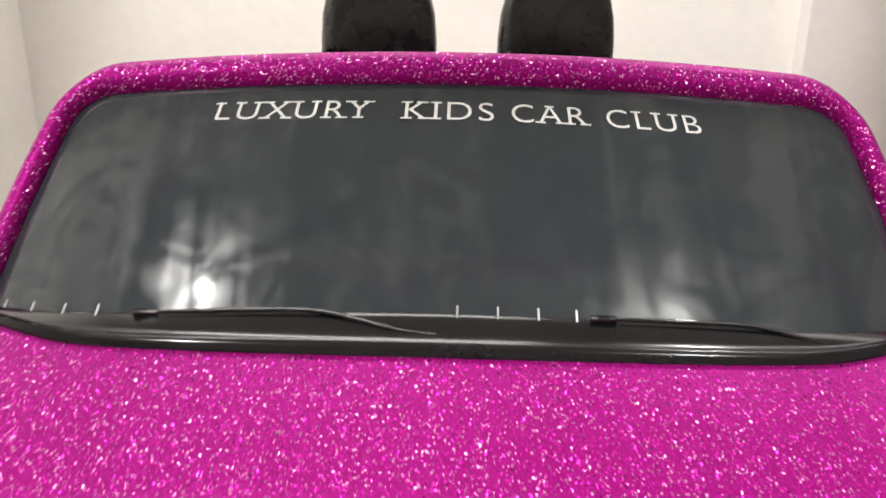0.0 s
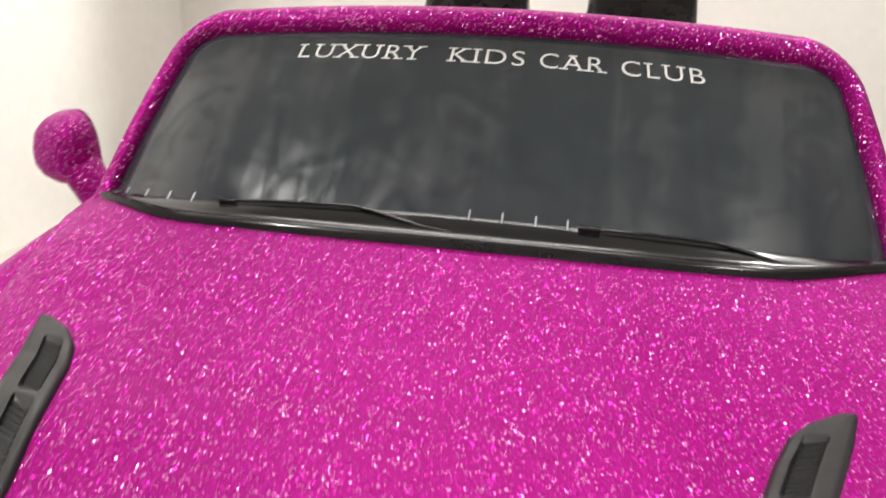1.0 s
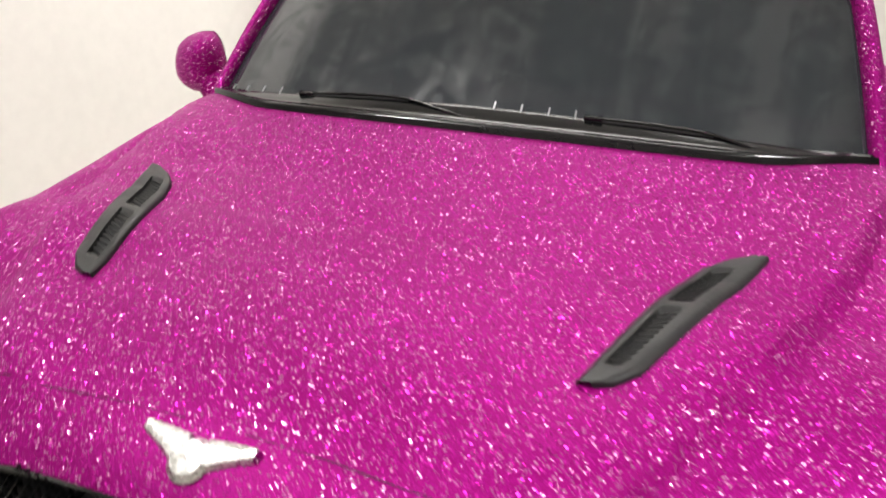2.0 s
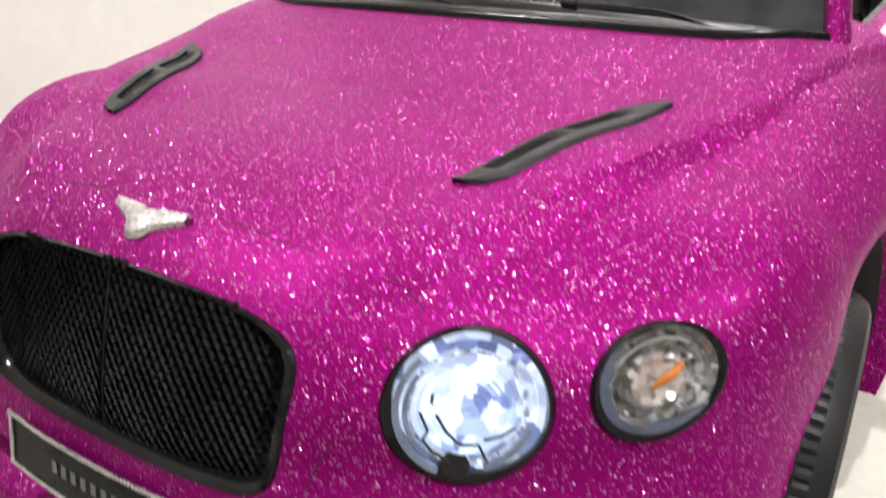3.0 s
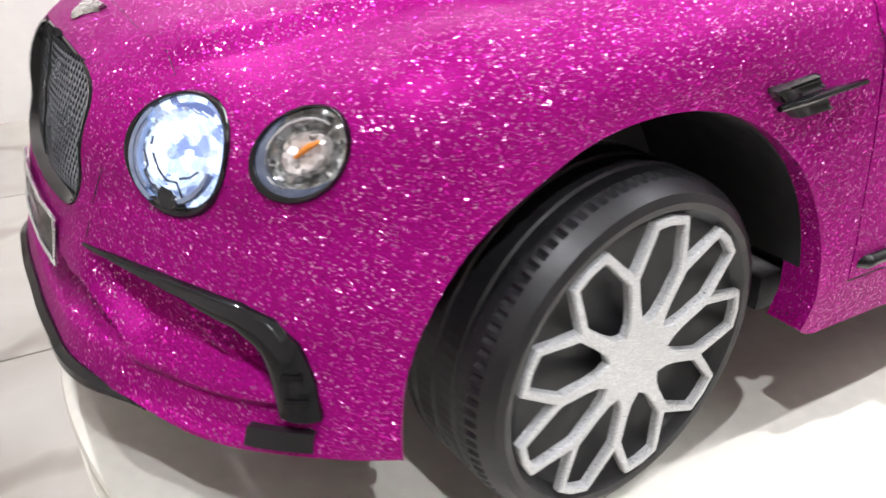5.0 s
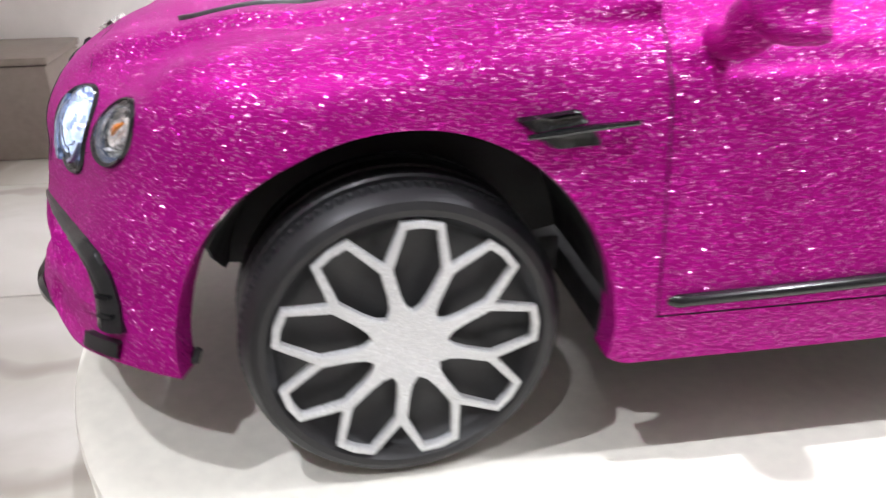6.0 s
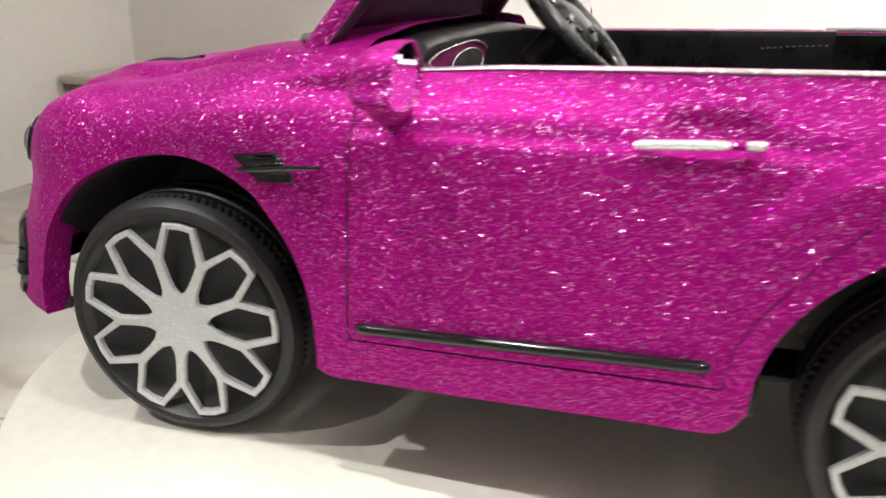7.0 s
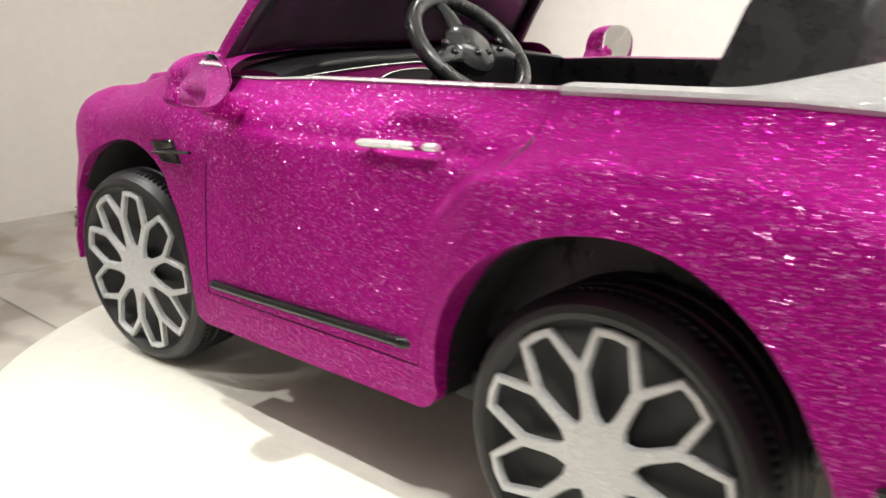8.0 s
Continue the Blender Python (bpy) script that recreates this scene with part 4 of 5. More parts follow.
# bonnet: vents and winged badge
def vent(side):
    """A long black scoop that follows the bonnet, with two sunken slots."""
    v = new("bonnet_vent")
    v.parent = car
    v.empty_display_size = 0.03
    inner = ((-0.219, 0.171), (-0.214, 0.1715), (-0.195, 0.176), (-0.165, 0.185), (-0.125, 0.195), (-0.084, 0.206), (-0.058, 0.216), (-0.043, 0.228), (-0.033, 0.246))
    outer = ((-0.219, 0.180), (-0.216, 0.191), (-0.203, 0.204), (-0.173, 0.216), (-0.136, 0.228), (-0.096, 0.240), (-0.057, 0.251), (-0.033, 0.2565))

    def at(y, f, off):
        p, n = on_top(lerp(linear(y, *inner), linear(y, *outer), f), y, off)
        return Vector((side * p.x, p.y, p.z))

    bm = bmesh.new()
    rows = []
    for k in range(61):
        y = lerp(-0.219, -0.033, k / 60)
        sunk = -0.200 < y < -0.135 or -0.122 < y < -0.058
        rows.append([at(y, f, 0.0042 if (not sunk and off < 0.001 and 0.2 < f < 0.8) else off) for f, off in ((0.0, -0.001), (0.04, 0.0028), (0.14, 0.0042), (0.24, 0.0042), (0.28, 0.0006), (0.60, 0.0006), (0.64, 0.0042), (0.86, 0.0042), (0.96, 0.0028), (1.0, -0.001))])
    grid(bm, rows)
    bmesh.ops.recalc_face_normals(bm, faces=bm.faces)
    part("vent_frame", bm, VENT, v, "matt black bonnet vent with two sunken slots", smooth=50)
    for y0, y1 in ((-0.197, -0.138), (-0.119, -0.061)):
        for k in range(10):
            y = lerp(y0, y1, (k + 0.5) / 10)
            bm = bmesh.new()
            tube(bm, [at(y, 0.28, 0.002), at(y + 0.004, 0.60, 0.002)], 0.0009, 5)
            part("slat", bm, VENT, v, smooth=0)


vent(1)
vent(-1)
badge = new("winged_badge")
badge.parent = car
badge.empty_display_size = 0.02
bm = bmesh.new()
for k in range(18):
    a0, a1 = math.tau * k / 18, math.tau * (k + 1) / 18
    q = [on_top(-0.002 + 0.0125 * r * math.cos(a), -0.3330 + 0.0115 * r * math.sin(a), h)[0] for a, r, h in ((a0, 1, 0.0015), (a1, 1, 0.0015), (a1, 0.75, 0.005), (a0, 0.75, 0.005))]
    bm.faces.new([bm.verts.new(p) for p in q])
    q = [on_top(-0.002 + 0.0125 * r * math.cos(a), -0.3330 + 0.0115 * r * math.sin(a), h)[0] for a, r, h in ((a0, 0.75, 0.005), (a1, 0.75, 0.005), (a0, 0, 0.006))]
    bm.faces.new([bm.verts.new(p) for p in q])
bmesh.ops.recalc_face_normals(bm, faces=bm.faces)
part("disc", bm, BADGE, badge, "silver oval in the middle of the badge")
for side in (1, -1):
    bm = bmesh.new()
    rows = []
    for k in range(13):
        t = k / 12
        x = side * lerp(0.006, 0.0345, t) - 0.002
        back, ahead = lerp(-0.3205, -0.3185, t ** 0.6), lerp(-0.3400, -0.3255, t ** 0.8)
        rows.append([on_top(x, lerp(ahead, back, f), h + (0.0008 if (k + i) % 2 else 0))[0] for i, (f, h) in enumerate(((0, 0.0), (0.12, 0.0035), (0.4, 0.0042), (0.7, 0.0042), (0.9, 0.0035), (1, 0.0)))])
    grid(bm, rows)
    bmesh.ops.recalc_face_normals(bm, faces=bm.faces)
    part("wing", bm, BADGE, badge, "silver spread wing", smooth=20)


# ---- windscreen ----
def screen(u, w, off=0.0):
    """The windscreen's face: u -1..1 across, w 0..1 up; off along its normal."""
    low = Vector((0.317 * u, 0.124 + 0.034 * abs(u) ** 5, 0.492 - 0.016 * u * u))
    high = Vector((0.280 * u, 0.270 + 0.004 * u * u, 0.624 - 0.015 * u * u))
    n = Vector((0.16 * u, -0.66, 0.74)).normalized()
    return low.lerp(high, w) + n * (off + 0.004 * math.sin(math.pi * min(1, max(0, w))))


windscreen = new("windscreen")
windscreen.parent = car
windscreen.empty_display_size = 0.05
bm = bmesh.new()
for depth in (-0.003, -0.006):
    grid(bm, [[screen(-1.03 + 2.06 * i / 48, -0.06 + 1.10 * j / 16, depth) for i in range(49)] for j in range(17)])
part("glass", bm, TINTED, windscreen, "dark tinted windscreen")


def surround(profile, mat, name, label):
    """A band round the windscreen's two sides and top, with rounded corners; profile rows: outwards, and out of the glass."""
    A, B, R = 0.297, 0.188, 0.026
    path = [(-A, B * t, -1, 0) for t in np.linspace(-0.16, 1 - R / B, 18)]
    path += [(-A + R - R * math.cos(a), B - R + R * math.sin(a), -math.cos(a), math.sin(a)) for a in np.linspace(0.1, math.pi / 2, 9)]
    path += [(x, B, 0, 1) for x in np.linspace(-A + R, A - R, 26)[1:-1]]
    path += [(A - R + R * math.sin(a), B - R + R * math.cos(a), math.sin(a), math.cos(a)) for a in np.linspace(0, math.pi / 2 - 0.1, 9)]
    path += [(A, B * t, 1, 0) for t in np.linspace(1 - R / B, -0.16, 18)]
    bm = bmesh.new()
    rows = []
    for out, off in profile:
        rows.append([screen((a + nx * out * 0.85) / A, (b + ny * out * 1.25) / B, off) for a, b, nx, ny in path])
    grid(bm, rows)
    bmesh.ops.recalc_face_normals(bm, faces=bm.faces)
    return part(name, bm, mat, windscreen, label, smooth=60)


surround([(-0.001, -0.004), (0.0, 0.003), (0.004, 0.0075), (0.011, 0.0085), (0.018, 0.005), (0.0215, -0.003), (0.021, -0.012)], PINK, "screen_frame", "pink glitter screen frame")
surround([(0.021, -0.012), (0.016, -0.021), (0.004, -0.024), (-0.004, -0.016), (-0.003, -0.005)], BLACK, "frame_lining", "black inside of the screen frame")


def word(text, x0, x1):
    """White capital letters laid on the glass between two places across it."""
    curve = bpy.data.curves.new("letters", "FONT")
    curve.body, curve.size, curve.offset, curve.space_character = text, 1.0, -0.006, 1.16
    ob = new("letters", curve)
    me = bpy.data.meshes.new_from_object(ob.evaluated_get(bpy.context.evaluated_depsgraph_get()))
    bpy.data.objects.remove(ob)
    bm = bmesh.new()                              # serifs at the ends of the straight strokes
    bm.from_mesh(me)
    cap = max(v.co.y for v in bm.verts if v.co.y < 0.70)
    for e in [e for e in bm.edges if e.is_boundary]:
        a, b = sorted((v.co for v in e.verts), key=lambda q: q.x)
        if abs(a.y - b.y) < 1e-3 and 0.04 < b.x - a.x < 0.16 and (abs(a.y) < 0.03 or abs(a.y - cap) < 0.03):
            dy = 0.06 if abs(a.y) < 0.03 else -0.06
            bm.faces.new([bm.verts.new(q) for q in ((a.x - 0.10, a.y, 0), (b.x + 0.10, a.y, 0), (b.x + 0.10, a.y + dy, 0), (a.x - 0.10, a.y + dy, 0))])
    bm.to_mesh(me)
    bm.free()
    xs, ys = [v.co.x for v in me.vertices], [v.co.y for v in me.vertices]
    lo, hi, top = min(xs), max(xs), 0.73
    for v in me.vertices:
        x = lerp(x0, x1, (v.co.x - lo) / (hi - lo))
        w = 0.818 - 0.06 * x + 0.092 * v.co.y / top
        v.co = screen(x / 0.287, w, -0.0023)
    me.materials.append(WHITE)
    o = new("lettering", me)
    o.parent = windscreen
    o["label"] = "white capital letters on the glass"


word("LUXURY", -0.177, -0.0585)
word("KIDS", -0.0386, 0.0285)
word("CAR", 0.0415, 0.0977)
word("CLUB", 0.1097, 0.177)

# cowl, wipers and the row of small ribs
cowl = new("cowl")
cowl.parent = car
cowl.empty_display_size = 0.05
bm = bmesh.new()
rows = []
for f, lift in ((0.0, -0.002), (0.04, 0.004), (0.16, 0.0055), (0.30, 0.003), (0.55, 0.002), (0.8, 0.0035), (1.0, 0.001)):
    row = []
    for k in range(61):
        u = -1 + 2 * k / 60
        x = 0.327 * u
        y = 0.101 + 0.050 * abs(u) ** 5
        p, n = on_top(x * 0.985, y)
        q = screen(u * 1.0, 0.03)
        row.append(p.lerp(q, f) + Vector((0, -0.2, 1)) * lift)
    rows.append(row)
grid(bm, rows)
bmesh.ops.recalc_face_normals(bm, faces=bm.faces)
part("cowl_panel", bm, COWL, cowl, "satin black panel below the windscreen", smooth=60)
for u in (-0.93, -0.86, -0.785, -0.71, 0.02, 0.10, 0.18, 0.255):
    bm = bmesh.new()
    tube(bm, [screen(u, 0.015, 0.004), screen(u, 0.055, 0.004)], 0.0008, 6)
    part("rib", bm, SILVER, cowl, smooth=0)


def wiper(u0, u1):
    w = new("wiper")
    w.parent = car
    w.empty_display_size = 0.02
    bm = bmesh.new()
    pts, radii = [], []
    for k in range(25):
        t = k / 24
        u = lerp(u0, u1, t)
        pts.append(screen(u, 0.024 + 0.010 * math.sin(math.pi * min(1, t * 1.15)) - 0.07 * smoothstep(0.55, 1.0, t), 0.0045))
        radii.append(lerp(0.0014, 0.0021, smoothstep(0, 0.3, t)) * (1 - 0.5 * smoothstep(0.7, 1, t)))
    tube(bm, pts, radii, 8, 0.8)
    part("wiper_arm", bm, GLOSS, w, "curved gloss black wiper arm")
    bm = bmesh.new()
    pts = [screen(lerp(u0, u1, t), 0.019 + 0.007 * math.sin(math.pi * t), 0.003) for t in np.linspace(0.0, 0.62, 14)]
    tube(bm, pts, 0.0021, 6, 1.3)
    part("wiper_blade", bm, MATT, w)
    bm = bmesh.new()
    c = screen(u0 + 0.02, 0.026, 0.0045)
    box(bm, (c.x - 0.006, c.y - 0.003, c.z - 0.002), (c.x + 0.010, c.y + 0.003, c.z + 0.002), 0.001)
    part("wiper_cap", bm, GLOSS, w)


wiper(-0.63, -0.02)
wiper(0.28, 0.83)


# ---- flank fittings ----
def on_flank(y, z, off=0.0):
    return Vector((side_x(y, z) + off, y, z))


def wing_vent(side):
    """Black two-part outlet behind the front wheel with a thin fin to the door."""
    v = new("wing_vent")
    v.parent = car
    v.empty_display_size = 0.03
    fix = lambda p: Vector((side * p.x, p.y, p.z))
    ends = [on_wing(y, z)[0].x for y, z in ((0.10, 0.366), (0.19, 0.366), (0.10, 0.336), (0.19, 0.336))]
    flat_x = lambda y, z: lerp(lerp(ends[2], ends[3], (y - 0.10) / 0.09), lerp(ends[0], ends[1], (y - 0.10) / 0.09), (z - 0.336) / 0.030)
    for name, corners in (("upper_scoop", ((0.099, 0.365), (0.157, 0.3685), (0.169, 0.354), (0.118, 0.349))), ("lower_scoop", ((0.117, 0.3485), (0.170, 0.3515), (0.180, 0.334), (0.137, 0.334)))):
        bm = bmesh.new()
        rows = []
        for j in range(7):
            f = j / 6
            row = []
            for i in range(13):
                g = i / 12
                y = lerp(lerp(corners[0][0], corners[1][0], g), lerp(corners[3][0], corners[2][0], g), f)
                z = lerp(lerp(corners[0][1], corners[1][1], g), lerp(corners[3][1], corners[2][1], g), f)
                edge = min(1, min(g, 1 - g) * 12) * min(1, min(f, 1 - f) * 6)
                hollow = smoothstep(0.2, 0.5, g) * smoothstep(0.1, 0.35, f) * smoothstep(0.1, 0.35, 1 - f) * smoothstep(0, 0.12, 1 - g)
                row.append(fix(Vector((flat_x(y, z) + 0.0065 * edge - 0.0035 * hollow - 0.0006, y, z))))
            rows.append(row)
        grid(bm, rows)
        bmesh.ops.recalc_face_normals(bm, faces=bm.faces)
        part(name, bm, GLOSS if name == "upper_scoop" else BLACK, v, "black air outlet", smooth=50)
    bm = bmesh.new()
    tube(bm, [fix(on_wing(y, z, 0.006)[0]) for y, z in ((0.112, 0.3485), (0.14, 0.350), (0.170, 0.3515), (0.209, 0.3520))], [0.003, 0.0044, 0.0042, 0.0028], 8, 0.8)
    part("fin", bm, GLOSS, v)


def door_fittings(side, host):
    fix = lambda p: Vector((side * p.x, p.y, p.z))
    handle = new("door_handle")
    handle.parent = host
    bm = bmesh.new()
    for y0, y1 in ((0.524, 0.607), (0.619, 0.636)):
        n = 12 if y1 - y0 > 0.05 else 6
        pts = [fix(on_flank(lerp(y0, y1, k / n), 0.3930 + 0.004 * (lerp(y0, y1, k / n) - 0.53) / 0.1, 0.012)) for k in range(n + 1)]
        tube(bm, pts, [0.0035] + [0.0062] * (n - 1) + [0.0045], 10, 0.8)
    part("grip", bm, SILVER_BRIGHT, handle, "silver door handle bar")
    bm = bmesh.new()
    tube(bm, [fix(on_flank(y, 0.3968, 0.011)) for y in (0.605, 0.613, 0.621)], 0.0058, 10, 0.8)
    part("handle_mount", bm, PINK, handle, "pink glitter handle mount")
    for y, z in ((0.532, 0.393), (0.630, 0.396)):
        bm = bmesh.new()
        tube(bm, [fix(on_flank(y, z, -0.004)), fix(on_flank(y, z, 0.012))], 0.004, 8)
        part("handle_post", bm, PINK, handle)
    bm = bmesh.new()
    rows = []
    for z, off in ((0.1820, -0.001), (0.1830, 0.005), (0.1865, 0.0075), (0.1905, 0.0075), (0.1935, 0.005), (0.1945, -0.001)):
        rows.append([fix(on_flank(lerp(0.246, 0.613, k / 40), z - 0.006 * (1 - k / 40) - (0.0 if 0 < k < 40 else (z - 0.188) * 0.5), off if 0 < k < 40 else -0.001)) for k in range(41)])
    grid(bm, rows)
    bmesh.ops.recalc_face_normals(bm, faces=bm.faces)
    part("rubbing_strip", bm, GLOSS, host, "gloss black strip low on the door", smooth=60)
    bm = bmesh.new()
    rows = []
    for d, h in ((0.0005, -0.0012), (0.0022, 0.0006), (0.001, 0.0028), (-0.004, 0.0036), (-0.007, 0.0030)):
        rows.append([fix(Vector((side_x(y, belt(y)) + d, y, belt(y) + h))) for y in [lerp(0.243, 0.735, k / 50) for k in range(51)]])
    grid(bm, rows)
    bmesh.ops.recalc_face_normals(bm, faces=bm.faces)
    part("belt_trim", bm, SILVER_BRIGHT, host, "thin silver strip along the door's top edge", smooth=60)
    bm = bmesh.new()
    rows = []
    for d, z in ((-0.009, 0.0015), (-0.030, 0.0015), (-0.036, -0.010), (-0.038, -0.09), (-0.036, -0.20), (-0.03, -0.27)):
        rows.append([fix(Vector((side_x(y, belt(y)) + d, y, belt(y) + z))) for y in [lerp(0.20, 0.752, k / 40) for k in range(41)]])
    grid(bm, rows)
    bmesh.ops.recalc_face_normals(bm, faces=bm.faces)
    bmesh.ops.solidify(bm, geom=bm.faces[:], thickness=0.003)
    part("door_lining", bm, LEATHER, host, "black moulded inner panel")
    for k in range(26):                            # stitches on the lining
        y = 0.50 + k * 0.0095
        bm = bmesh.new()
        z = belt(y) - 0.034 + 0.014 * smoothstep(0.5, 0.75, y)
        tube(bm, [fix(Vector((side_x(y, belt(y)) - 0.0405, y + d, z + d * 0.05))) for d in (0, 0.005)], 0.0006, 5)
        part("stitch", bm, GREY_INK, host, smooth=0)


for side, host in ((1, door), (-1, door_far)):
    wing_vent(side)
    door_fittings(side, host)


def door_mirror(side):
    m = new("door_mirror")
    m.parent = car
    m.empty_display_size = 0.03
    fix = lambda x, y, z: Vector((side * x, y, z))
    bm = bmesh.new()
    rows = []
    cx, cz, big, gx, gz = (0.448, 0.452, 1.0, 0.085, 0.030) if side > 0 else (0.459, 0.468, 1.15, -0.38, 0.08)
    for k, (y, sx, sz) in enumerate(((0.284, 0.005, 0.004), (0.285, 0.021, 0.016), (0.288, 0.035, 0.027), (0.295, 0.045, 0.035), (0.304, 0.0495, 0.0385), (0.315, 0.050, 0.039), (0.320, 0.0485, 0.038), (0.3205, 0.0465, 0.036), (0.317, 0.0455, 0.035))):
        ring = []
        for i in range(40):
            a = math.tau * i / 40
            c, s = math.cos(a), math.sin(a)
            c, s = math.copysign(abs(c) ** 0.75, c), math.copysign(abs(s) ** (0.8 if s > 0 else 0.5), s)
            sx, sz = (sx * 0.91, sz * 0.90) if i == 0 else (sx, sz)
            ring.append(fix(cx + big * (0.74 * sx * c + 0.004 * (k / 8) * s), 0.272 + 1.40 * (y - 0.284) - gx * 0.74 * c * sx, cz + 1.12 * big * sz * s * (1 - 0.16 * c) * (1.0 if s > 0 else 0.80)))
        rows.append(ring)
    net = grid(bm, rows, closed=True)
    bm.faces.new(net[0])
    bmesh.ops.recalc_face_normals(bm, faces=bm.faces)
    part("housing", bm, PINK, m, "pink glitter mirror housing", smooth=50)
    bm = bmesh.new()
    face = []
    for i in range(40):
        a = math.tau * i / 40
        c, s = math.cos(a), math.sin(a)
        c, s = math.copysign(abs(c) ** 0.75, c), math.copysign(abs(s) ** (0.8 if s > 0 else 0.5), s)
        dx, dz = 0.0335 * c + 0.004 * s, 1.12 * 0.0350 * s * (1 - 0.16 * c) * (1.0 if s > 0 else 0.80)
        face.append(bm.verts.new(fix(cx + big * dx, 0.3205 - gx * dx + gz * dz, cz + big * dz)))
    bm.faces.new(face)
    part("mirror_glass", bm, MIRROR, m, "mirror glass", smooth=0)
    bm = bmesh.new()
    tube(bm, [fix(0.338, 0.286, 0.412), fix(0.366, 0.286, 0.410), fix(0.392, 0.288, 0.418), fix(cx - 0.030, 0.290, cz - 0.016), fix(cx - 0.010, 0.296, cz - 0.002)], [0.016, 0.015, 0.017, 0.023, 0.026], 16, 0.85)
    part("stalk", bm, PINK, m, "pink glitter mirror foot")


door_mirror(1)
door_mirror(-1)

# ---- inside the car ----
dash = new("dashboard")
dash.parent = car
dash.empty_display_size = 0.05
bm = bmesh.new()
rows = []
for y, z, w in ((0.125, 0.478, 0.30), (0.17, 0.484, 0.318), (0.21, 0.4845, 0.322), (0.238, 0.481, 0.322), (0.250, 0.474, 0.322), (0.250, 0.464, 0.322), (0.238, 0.440, 0.322), (0.235, 0.38, 0.322), (0.24, 0.25, 0.322)):
    rows.append([Vector((w * (-1 + 2 * k / 30), y + 0.045 * (-1 + 2 * k / 30) ** 4, z - 0.022 * (-1 + 2 * k / 30) ** 4)) for k in range(31)])
grid(bm, rows)
bmesh.ops.recalc_face_normals(bm, faces=bm.faces)
part("dash_shell", bm, BLACK, dash, "black moulded dashboard", smooth=60)


def dash_y(x):
    return 0.249 + 0.045 * (x / 0.322) ** 4 + 0.006 * (x / 0.322) ** 2


for side in (1,):
    pipe = [(0.322, 0.446), (0.26, 0.4495), (0.18, 0.4545), (0.10, 0.459), (0.03, 0.461), (0.0, 0.459), (-0.03, 0.452), (-0.055, 0.440)]
    bm = bmesh.new()
    tube(bm, [(side * x, dash_y(x) + 0.003, z) for x, z in pipe], 0.0016, 8)
    part("piping", bm, SILVER_BRIGHT, dash, "silver piping on the dashboard")
    bm = bmesh.new()
    grid(bm, [[Vector((side * x, dash_y(x) + 0.0015 - 0.004 * f, lerp(z - 0.001, 0.395, f))) for x, z in pipe] for f in (0, 0.5, 1)])
    bmesh.ops.recalc_face_normals(bm, faces=bm.faces)
    bmesh.ops.solidify(bm, geom=bm.faces[:], thickness=0.002)
    part("fascia", bm, PINK_SATIN, dash, "pink dashboard inlay", smooth=60)
    oval = [(0.038 + 0.070 * math.cos(a), 0.426 + 0.0215 * math.sin(a)) for a in [math.tau * k / 28 for k in range(28)]]
    bm = bmesh.new()
    bm.faces.new([bm.verts.new((side * x, dash_y(x) + 0.0035, z)) for x, z in oval])
    part("air_outlet", bm, MATT, dash, "dark oval air outlet", smooth=0)
    bm = bmesh.new()
    tube(bm, [(side * x, dash_y(x) + 0.004, z) for x, z in oval], 0.0012, 6, closed=True)
    part("outlet_ring", bm, SILVER_BRIGHT, dash, "silver ring of the outlet")

steering = new("steering_wheel")
steering.parent = car
steering.empty_display_size = 0.03
bm = bmesh.new()
tube(bm, [(0.096 * math.cos(a), 0.090 * math.sin(a), 0) for a in [math.tau * k / 48 for k in range(48)]], 0.0115, 12, closed=True)
ring = part("grip_ring", bm, LEATHER_GLOSS, steering, "thick black moulded steering wheel rim")
bm = bmesh.new()
lathe(bm, [(0, 0.016), (0.022, 0.015), (0.036, 0.009), (0.042, 0.0), (0.040, -0.014), (0, -0.016)], 32, "z")
part("hub_pad", bm, GREY_PLASTIC, steering, "dark grey hub with moulded buttons")
for a in (radians(12), radians(168), radians(-90)):
    bm = bmesh.new()
    d = Vector((math.cos(a), math.sin(a), 0))
    tube(bm, [d * 0.030, d * 0.062 + Vector((0, 0, 0.002)), d * 0.092], [0.016, 0.012, 0.009], 10, 0.55, up=(0, 0, 1))
    part("spoke", bm, GREY_PLASTIC, steering)
for u, w in ((-0.05, 0.012), (-0.058, -0.004), (0.05, 0.012), (0.058, -0.004), (-0.012, 0.02), (0.012, 0.02)):
    bm = bmesh.new()
    bmesh.ops.create_uvsphere(bm, u_segments=12, v_segments=8, radius=0.0055, matrix=Matrix.Translation((u, w, 0.010 if abs(u) > 0.03 else 0.015)) @ Matrix.Diagonal((1.2, 1, 0.5, 1)))
    part("button", bm, GLOSS, steering)
bm = bmesh.new()
tube(bm, [(0, 0, -0.01), (0, 0, -0.07), (0, 0.01, -0.14)], [0.024, 0.022, 0.03], 14)
part("column", bm, BLACK, steering, "black steering column")
steering.matrix_world = pose(0.078, 0.405, 0.490, -46, 0, 0)


